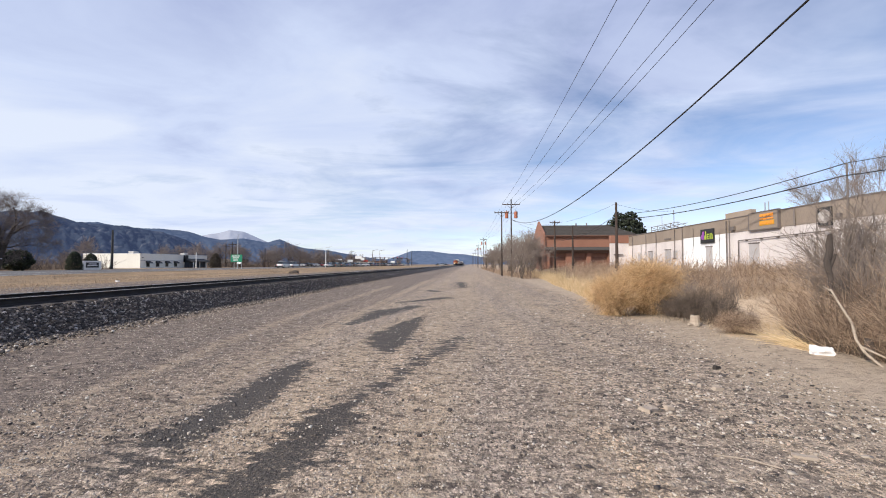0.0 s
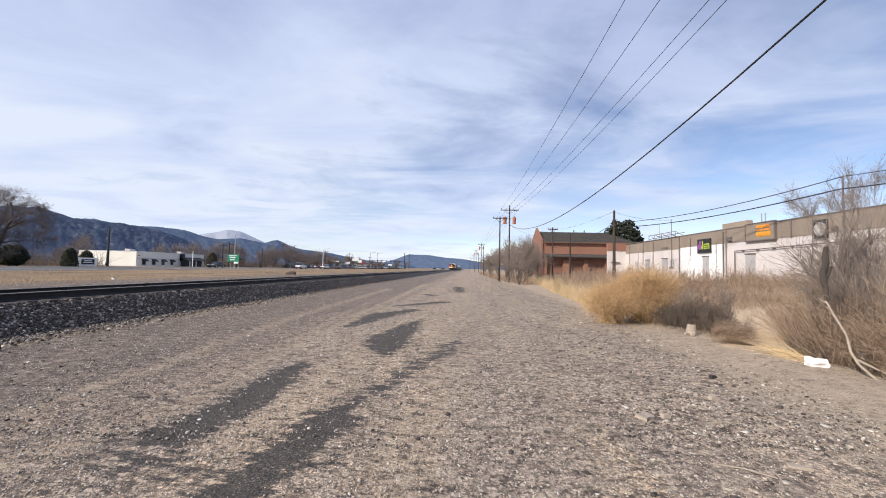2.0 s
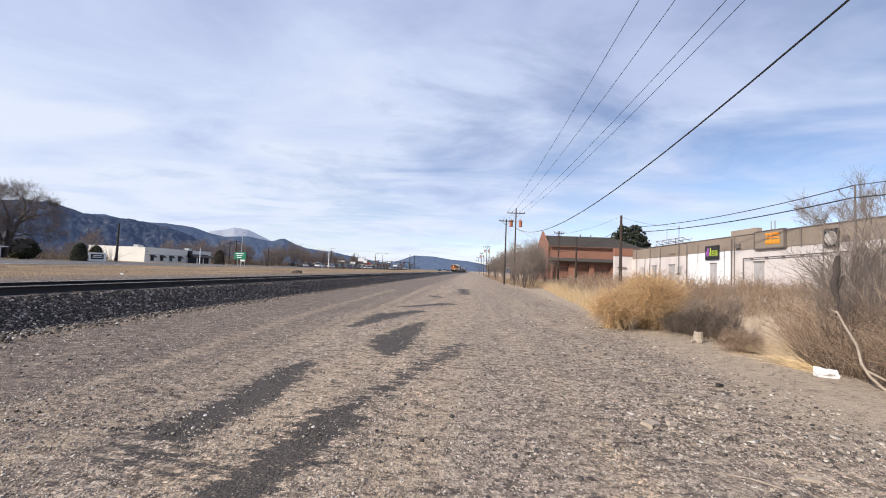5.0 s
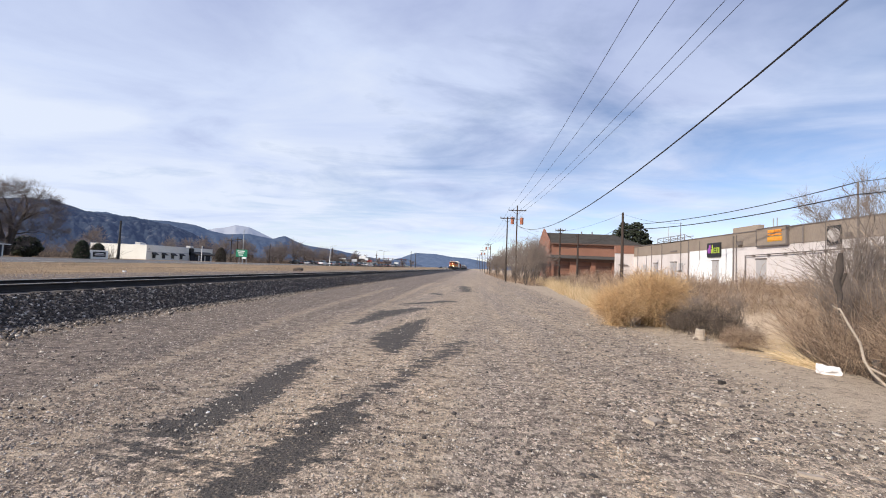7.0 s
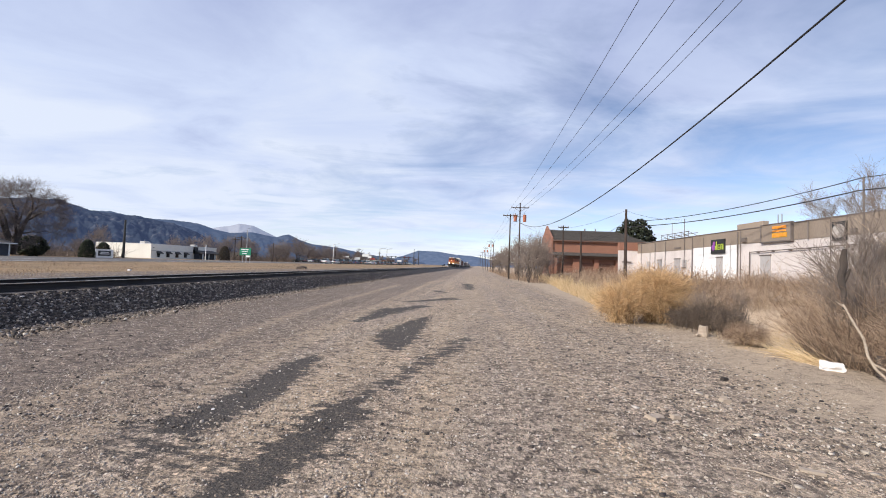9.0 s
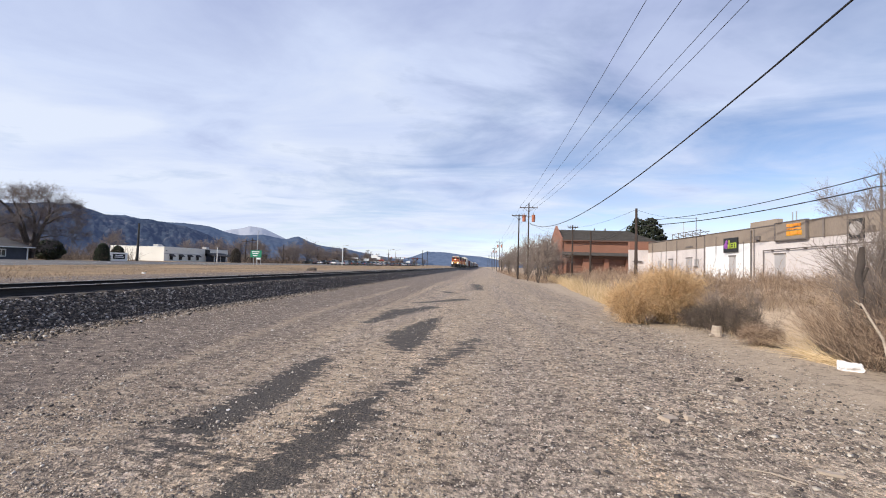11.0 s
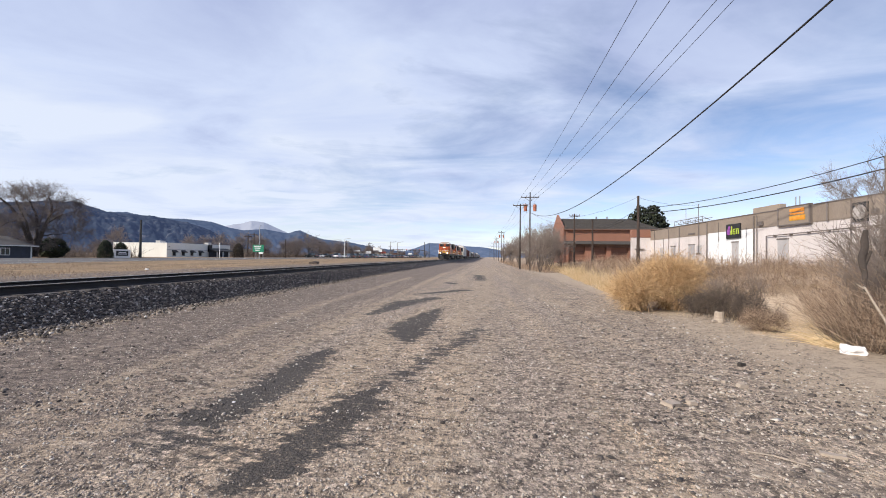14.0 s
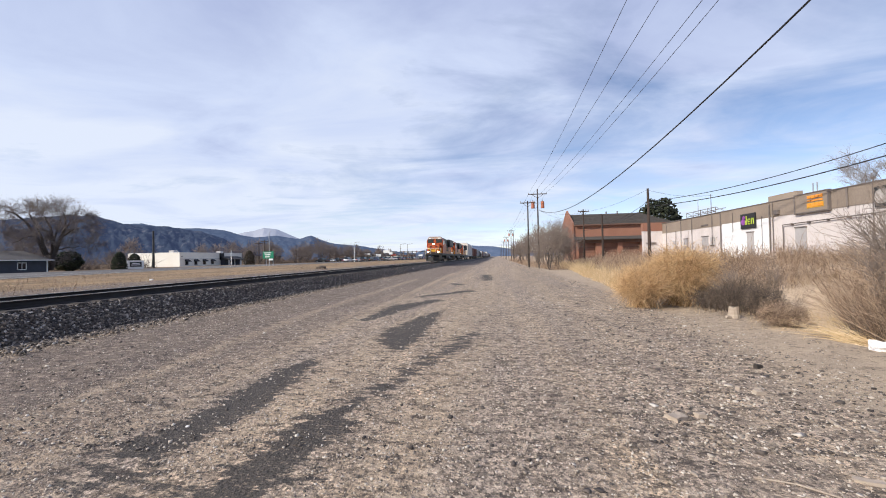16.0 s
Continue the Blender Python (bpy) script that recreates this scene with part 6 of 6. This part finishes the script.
def house():
    H = thing("house", "low dark blue house with grey roof and white window", "house")
    x1, y0, y1 = -70.0, 34.0, 55.5
    boxp("wall", (-80, x1, y0, y1, 0.4, 2.55), M["house_blue"], H, "dark blue siding")
    part("roof", prism(B(), [(-80.6, 2.5), (-75, 4.0), (x1 + 0.6, 2.5)], 1, y0 - 0.4, y1 + 0.5), M["roof_grey"], H, "grey shingle roof")
    for y in (52.0, 46.5):
        w = boxp("window", (x1 - 0.05, x1 + 0.05, y - 0.5, y + 0.5, 1.15, 2.05), M["glass"], H)
        for a, b, c, d in ((y - 0.6, y + 0.6, 2.05, 2.15), (y - 0.6, y + 0.6, 1.05, 1.15), (y - 0.6, y - 0.5, 1.05, 2.15), (y + 0.5, y + 0.6, 1.05, 2.15), (y - 0.03, y + 0.03, 1.15, 2.05)):
            boxp("frame", (x1, x1 + 0.08, a, b, c, d), M["white"], w, "white window frame")
    boxp("corner_board", (x1, x1 + 0.06, y1 - 0.15, y1 + 0.02, 0.4, 2.5), M["white"], H)
    boxp("gutter", (x1 + 0.55, x1 + 0.68, y0 - 0.4, y1 + 0.5, 2.42, 2.54), M["white"], H)


house()


def post(name, label, category, x, y, h, r, m, group="", base=0.55):
    P = thing(name, label, category, group)
    part("shaft", rod(B(), (x, y, base), (x, y, base + h), r, r * 0.7, 8), m, P)
    return P


post("dark_pole", "dark wooden pole beside the highway", "pole", -76.2, 82, 8.4, 0.26, M["black"])
for x, y, h in ((-82, 132, 8), (-78, 129, 8.4), (-74, 143, 7.0), (-80, 188, 8), (-76, 215, 9.5), (-72, 246, 9.6), (-72, 300, 9.0)):
    P = post("utility_pole", "distant wooden utility pole behind the highway", "utility pole", x, y, h, 0.2, M["wood"], "utility poles behind the highway")
    if h > 7.5:
        boxp("crossarm", (x - 0.9, x + 0.9, y - 1.1, y + 1.1, 0.55 + h - 0.8, 0.55 + h - 0.62), M["wood"], P)
post("white_post", "short pale steel post beside the building", "post", -77, 110, 4.4, 0.14, M["white"])
# highway sign on a lamp column
L = post("street_lamp", "slim steel street lamp with curved arm", "street lamp", -49.5, 84.0, 7.2, 0.1, M["steel"])
bm = rod(B(), (-49.5, 84.0, 7.7), (-49.9, 84.8, 8.1), 0.06, n=6)
rod(bm, (-49.9, 84.8, 8.1), (-50.6, 86.6, 8.25), 0.05, n=6)
part("arm", bm, M["steel"], L)
G = thing("road_sign", "green highway guide sign on steel posts", "road sign")
boxp("panel", (-50.2, -47.7, 82.6, 82.68, 2.15, 3.7), M["sign_green"], G, "green sign panel")
for z, a, b in ((3.3, -49.9, -48.2), (2.9, -49.7, -48.4), (2.45, -49.6, -48.6)):
    boxp("sign_bar", (a, b, 82.57, 82.598, z, z + 0.17), M["white"], G, "white bar")
boxp("tab", (-48.8, -47.9, 82.6, 82.68, 1.75, 2.13), M["white"], G, "white sign tab")
for x in (-49.5, -47.9):
    part("sign_post", rod(B(), (x, 82.75, 0.4), (x, 82.75, 2.4 if x > -48 else 3.5), 0.06, n=6), M["steel"], G)
for x, y, h in ((-50, 139.2, 7.0),):
    P = post("street_lamp", "pale steel street lamp column", "street lamp", x, y, h, 0.14, M["white"])
    part("arm", rod(B(), (x, y, h + 0.5), (x + 2.2, y, h + 0.8), 0.06, n=6), M["steel"], P)

# traffic signal gantries at the far crossing
for x, y, h in ((-50, 209, 8.4), (-48, 217, 8.6)):
    P = post("street_lamp", "dark steel street lamp at the crossing", "street lamp", x, y, h, 0.14, M["pipe"])
    part("arm", rod(B(), (x, y, h + 0.5), (x + 3, y, h + 0.9), 0.07, n=6), M["pipe"], P)
for x, y, h in ((-50, 328, 13.2), (-47, 334, 12.5)):
    post("signal_pole", "tall dark steel pole at the crossing", "pole", x, y, h, 0.3, M["black"])
G = thing("signal_gantry", "long mast arm with hanging traffic signals", "traffic signal")
part("mast_arm", rod(B(), (-50, 328, 6.6), (-78, 322, 7.2), 0.22, 0.12, 8), M["black"], G)
part("column", rod(B(), (-50, 328, 0.5), (-50, 328, 7.0), 0.3, n=8), M["black"], G)
for i in range(7):
    x = -54 - i * 3.6
    s = boxp("signal_head", (x - 0.3, x + 0.3, 326.6, 327.1, 5.7, 7.5), M["black"], G)
    part("lens", rod(B(), (x, 326.5, 7.1), (x, 326.62, 7.1), 0.2, n=8), M["signal_red"], s, "lit red lens")
for x, y, z0, w, h, m in ((-70, 254, 5.2, 4.2, 1.9, "white"), (-70, 236, 3.0, 3.0, 1.4, "white"), (-71, 268, 4.4, 2.4, 1.8, "white"), (-74, 226, 4.0, 4.0, 0.8, "white"), (-75, 290, 3.5, 4.0, 1.2, "red"), (-66, 350, 3.2, 3.5, 1.4, "white")):
    P = post("business_sign", "pole-mounted plain business sign beside the highway", "sign", x, y, z0, 0.15, M["pipe"], "roadside business signs")
    boxp("panel", (x - w / 2, x + w / 2, y - 0.2, y + 0.2, z0, z0 + h), M[m], P)
for i, (x, y, w, d, h, m) in enumerate(((-92, 235, 16, 14, 4.2, "brick_dark"), (-90, 262, 14, 16, 4.0, "far_white"), (-95, 290, 18, 18, 4.5, "roof_grey"), (-88, 330, 12, 20, 4.0, "far_white"), (-90, 380, 18, 20, 4.5, "car_brown"),
                                        (-108, 168, 14, 12, 3.6, "roof_grey"))):
    H = thing("far_shop", "distant low shop building beside the highway", "building", "distant shops")
    boxp("wall", (x - w / 2, x + w / 2, y, y + d, 0.3, h), M[m], H)
    boxp("roof", (x - w / 2 - 0.3, x + w / 2 + 0.3, y - 0.3, y + d + 0.3, h, h + 0.35), M["roof_grey"], H)
    for j in range(3):
        xx = x - w / 2 + w * (j + 0.5) / 3
        boxp("window", (xx - w * 0.1, xx + w * 0.1, y - 0.06, y + 0.02, 1.2, 2.7), M["glass"], H)


# ---- cars ----
def car(material, label, body="sedan", group="cars on the highway"):
    """A car about 4.8 m long that faces +y, on z = 0."""
    C = thing("car", label, "car", group)
    top = 1.45 if body == "sedan" else 1.78
    hood = 0.95 if body == "sedan" else 1.08
    side = [(-2.35, 0.35), (-2.4, 0.75), (-2.3, hood), (-1.2, hood + 0.02), (1.0, hood), (2.15, hood - 0.15), (2.4, 0.65), (2.35, 0.35)]
    bm = prism(B(), side, 0, -0.9, 0.9)
    bmesh.ops.bevel(bm, geom=bm.edges[:], offset=0.08, segments=2, affect="EDGES")
    part("body", bm, material, C)
    if body == "sedan":
        cabin = [(-1.95, hood - 0.03), (-1.25, top - 0.03), (0.1, top), (1.05, hood - 0.03)]
    elif body == "suv":
        cabin = [(-2.25, hood - 0.03), (-2.05, top - 0.03), (0.2, top), (1.05, hood - 0.03)]
    else:
        cabin = [(-0.75, hood - 0.03), (-0.65, top - 0.03), (0.4, top), (1.15, hood - 0.03)]
    bm = prism(B(), cabin, 0, -0.8, 0.8)
    for vt in bm.verts:
        if vt.co.z > hood + 0.1:
            vt.co.x *= 0.82
    bmesh.ops.bevel(bm, geom=bm.edges[:], offset=0.05, segments=1, affect="EDGES")
    part("window_glass", bm, M["glass"], C, "dark tinted glass")
    ya, yb = cabin[1][0], cabin[2][0]
    boxp("roof", (-0.62, 0.62, ya + 0.03, yb - 0.03, top - 0.03, top + 0.03), material, C, bevel=0.02)
    for y in (-1.45, 1.45):
        for s in (-1, 1):
            w = part("wheel", rod(B(), (s * 0.72, y, 0.34), (s * 0.93, y, 0.34), 0.34, n=16), M["tyre"], C)
            part("rim", rod(B(), (s * 0.9, y, 0.34), (s * 0.945, y, 0.34), 0.21, n=12), M["rim"], w)
    for s in (-1, 1):
        boxp("headlight", (min(s * 0.5, s * 0.82), max(s * 0.5, s * 0.82), 2.3, 2.42, 0.66, 0.8), M["white"], C)
        boxp("tail_light", (min(s * 0.55, s * 0.85), max(s * 0.55, s * 0.85), -2.42, -2.3, 0.7, 0.9), M["red"], C)
    boxp("bumper", (-0.88, 0.88, -2.46, -2.34, 0.35, 0.6), M["black"], C)
    return C


dark_car = car(CAR_PAINT[4], "dark grey sedan driving along the highway", "sedan")
suv = car(CAR_PAINT[0], "white sport utility car slowing on the highway", "suv")
pickup = car(CAR_PAINT[0], "white pickup truck driving along the highway", "pickup")
models = [car(p, f"{n} car queued at the distant crossing", b, "cars waiting at the crossing") for p, n, b in
          ((CAR_PAINT[0], "white", "sedan"), (CAR_PAINT[1], "silver", "suv"), (CAR_PAINT[2], "black", "suv"), (CAR_PAINT[3], "red", "sedan"), (CAR_PAINT[4], "grey", "pickup"), (CAR_PAINT[5], "blue", "sedan"))]
rc = random.Random(9)
queue = [(-50.0, 141.5)]
queue += [(-50.0 - 3.6 * (i % 2) + rc.uniform(-.3, .3), 150 + i * 4.1 + rc.uniform(-.6, .6)) for i in range(40)]
queue += [(-70.5 + rc.uniform(-1, 1), 156 + i * 5.2) for i in range(18)]
queue += [(-61 + rc.uniform(-1, 1), 335 + i * 9) for i in range(6)] + [(-22, 330), (-26, 345), (-20, 360)]
used = set()
for i, (x, y) in enumerate(queue):
    j = rc.choice((0, 1, 1, 2, 2, 3, 4, 4, 5)) if i else 0
    m = pose(x, y, 0.645 if x < -45 else 0.6, 0, 0, 90 if x < -68 else (180 if x < -58 else rc.uniform(-2, 2)))
    if x > -45:
        m = pose(x, y, 0.6, 0, 0, 90)
    if j in used:
        copy_thing(models[j], m)
    else:
        models[j].matrix_basis = m
        used.add(j)


# ---- distant mountains ----
def mountains(name, label, ridge, dist, seed, material, rough, depth):
    """A range whose skyline follows bearings and heights in degrees, with spurs that fall towards the viewer."""
    az = np.arange(ridge[0][0], ridge[-1][0] + 0.01, 0.13)
    el = np.interp(az, [a for a, _ in ridge], [b for _, b in ridge])
    rows, vs = 40, []
    for j in range(rows):
        u = j / (rows - 1)
        d = dist * (1 - depth * (1 - u))
        for a, e in zip(az, el):
            h = math.tan(radians(max(e, 0.0))) * dist
            h = h * u ** 0.8
            w = noise.fractal(Vector((a * 0.5 + seed, u * 3.5, seed)), 0.6, 2.1, 6)
            w2 = noise.fractal(Vector((a * 1.1 + u * 2 + seed, u * 4, seed + 9)), 0.7, 2.1, 5)
            h += dist * rough * (w * 0.45 + w2 * 0.22) * math.sin(math.pi * min(1, u * 0.95 + 0.03)) * min(1, e)
            h += dist * rough * 0.05 * w2 * u * min(1, max(e, 0))
            vs.append((math.sin(radians(a)) * d, math.cos(radians(a)) * d, max(h, -5) - 4))
    n = len(az)
    q = (np.arange(rows - 1)[:, None] * n + np.arange(n - 1)[None]).ravel()
    f = np.stack([q, q + 1, q + n + 1, q + n], 1)
    tagged(new(name, raw_mesh(name, np.array(vs), f, material, True)), label, "mountain", kind="structure")


def hazy_hill_material(name, a, b, rock, air, snow=0.0):
    n = Nodes(name)
    big = n.noise(0.006, 6, 0.65)
    col = n.mix(n.ramp(big, [(0.4, 0.0), (0.6, 1.0)]), a, b)
    col = n.mix(n.ramp(n.noise(0.02, 5, 0.7, (1, 1, 0.6)), [(0.42, 0.6), (0.56, 0.0)]), col, tuple(v * 0.4 for v in a))
    col = n.mix(n.ramp(n.noise(0.013, 7, 0.72, (1, 1, 0.55)), [(0.55, 0.0), (0.70, 1.0)]), col, rock)
    if snow:
        s = n.math("ADD", n.math("MULTIPLY", n.axis(2), 1 / snow), n.math("MULTIPLY", n.noise(0.01, 6, 0.7), 0.7))
        col = n.mix(n.ramp(s, [(0.72, 0.0), (1.0, 0.85)]), col, (0.34, 0.35, 0.38))
    # bluish emission, like the blue base tones, stands in for haze over distance
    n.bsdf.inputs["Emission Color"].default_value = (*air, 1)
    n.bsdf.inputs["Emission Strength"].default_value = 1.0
    return n.done(col, 1.0, spec=0.0)


L1 = [(-75, 2.8), (-66, 3.6), (-60, 4.2), (-55, 4.6), (-52.9, 4.9), (-50.5, 5.3), (-48.4, 5.4), (-47.1, 4.95), (-46, 4.6), (-43.6, 4.42), (-41.7, 4.4), (-40.1, 4.1), (-38.4, 3.85), (-36.1, 3.0), (-34, 1.9), (-32.4, 0.95), (-30, 0.3)]
L2 = [(-47, 4.0), (-45, 4.62), (-44.2, 4.66), (-43, 4.4), (-41.1, 4.2), (-38.5, 4.25), (-35.9, 4.05), (-34.1, 3.45), (-32.5, 3.15), (-30, 3.4), (-27.3, 2.95), (-25.6, 3.4), (-24.5, 2.9), (-23.1, 2.35), (-18.6, 1.85), (-14.8, 1.15), (-11, 0.7), (-7, 0.3)]
L3 = [(-38, 2.8), (-34.7, 3.5), (-33.5, 3.85), (-32.6, 4.0), (-31.5, 4.38), (-30, 4.25), (-28.7, 3.7), (-27.3, 3.05), (-25, 2)]
L4 = [(-16, 0.2), (-12.4, 0.5), (-10, 1.25), (-8.1, 1.98), (-5.3, 1.95), (-2.9, 1.62), (-0.4, 1.48), (2, 1.1), (5.1, 0.7), (12, 0.6), (30, 0.7), (60, 0.5), (80, 0.3)]
mountains("mountain_range_near", "dark blue forested mountain range with pale rock", L1, 3300, 1.0, hazy_hill_material("near_range", (0.026, 0.036, 0.050), (0.038, 0.047, 0.06), (0.13, 0.128, 0.135), (0.030, 0.042, 0.086)), 0.022, 0.35)
mountains("mountain_range_middle", "blue forested mountain ridge", L2, 3900, 4.0, hazy_hill_material("middle_range", (0.035, 0.05, 0.065), (0.05, 0.06, 0.07), (0.09, 0.095, 0.115), (0.056, 0.080, 0.155)), 0.012, 0.2)
mountains("mountain_peak", "pale snow-dusted mountain peak", L3, 4300, 8.0, hazy_hill_material("far_peak", (0.035, 0.045, 0.065), (0.06, 0.07, 0.09), (0.12, 0.12, 0.14), (0.085, 0.108, 0.175), 330.0), 0.006, 0.12)
mountains("mountain_range_far", "low hazy blue distant ridge", L4, 4400, 12.0, hazy_hill_material("far_range", (0.05, 0.06, 0.085), (0.06, 0.07, 0.09), (0.10, 0.10, 0.12), (0.085, 0.125, 0.215)), 0.004, 0.1)


# ---- what moves ----
def motions():
    for ob, back in TRAIN:
        walk(ob, [(t, pose(TRACK_X, 74.5 + 17.2 * (16.0 - t) + back, RAIL_Z)) for t in (0.0, 8.0, 16.0)])
    walk(dark_car, [(t, pose(x, y, 0.645, 0, 0, 180)) for t, x, y in ((0.0, -62.5, 131), (1.0, -62.5, 114.6), (2.0, -62.5, 98.2), (3.0, -62.5, 80.6), (4.0, -62.5, 62.8), (6.0, -62.5, 27), (16.0, -62.5, -150))])
    walk(suv, [(t, pose(-50.0, y, 0.64)) for t, y in ((0.0, 106.8), (1.0, 114.5), (2.0, 120.6), (3.0, 125.1), (4.0, 128.3), (6.0, 132.6), (8.0, 133.0), (16.0, 133.0))])
    walk(pickup, [(t, pose(-53.6, y, 0.64)) for t, y in ((0.0, 121), (1.0, 137), (2.0, 151), (3.0, 168), (4.5, 186), (6.0, 196), (8.0, 200), (16.0, 200))])


motions()
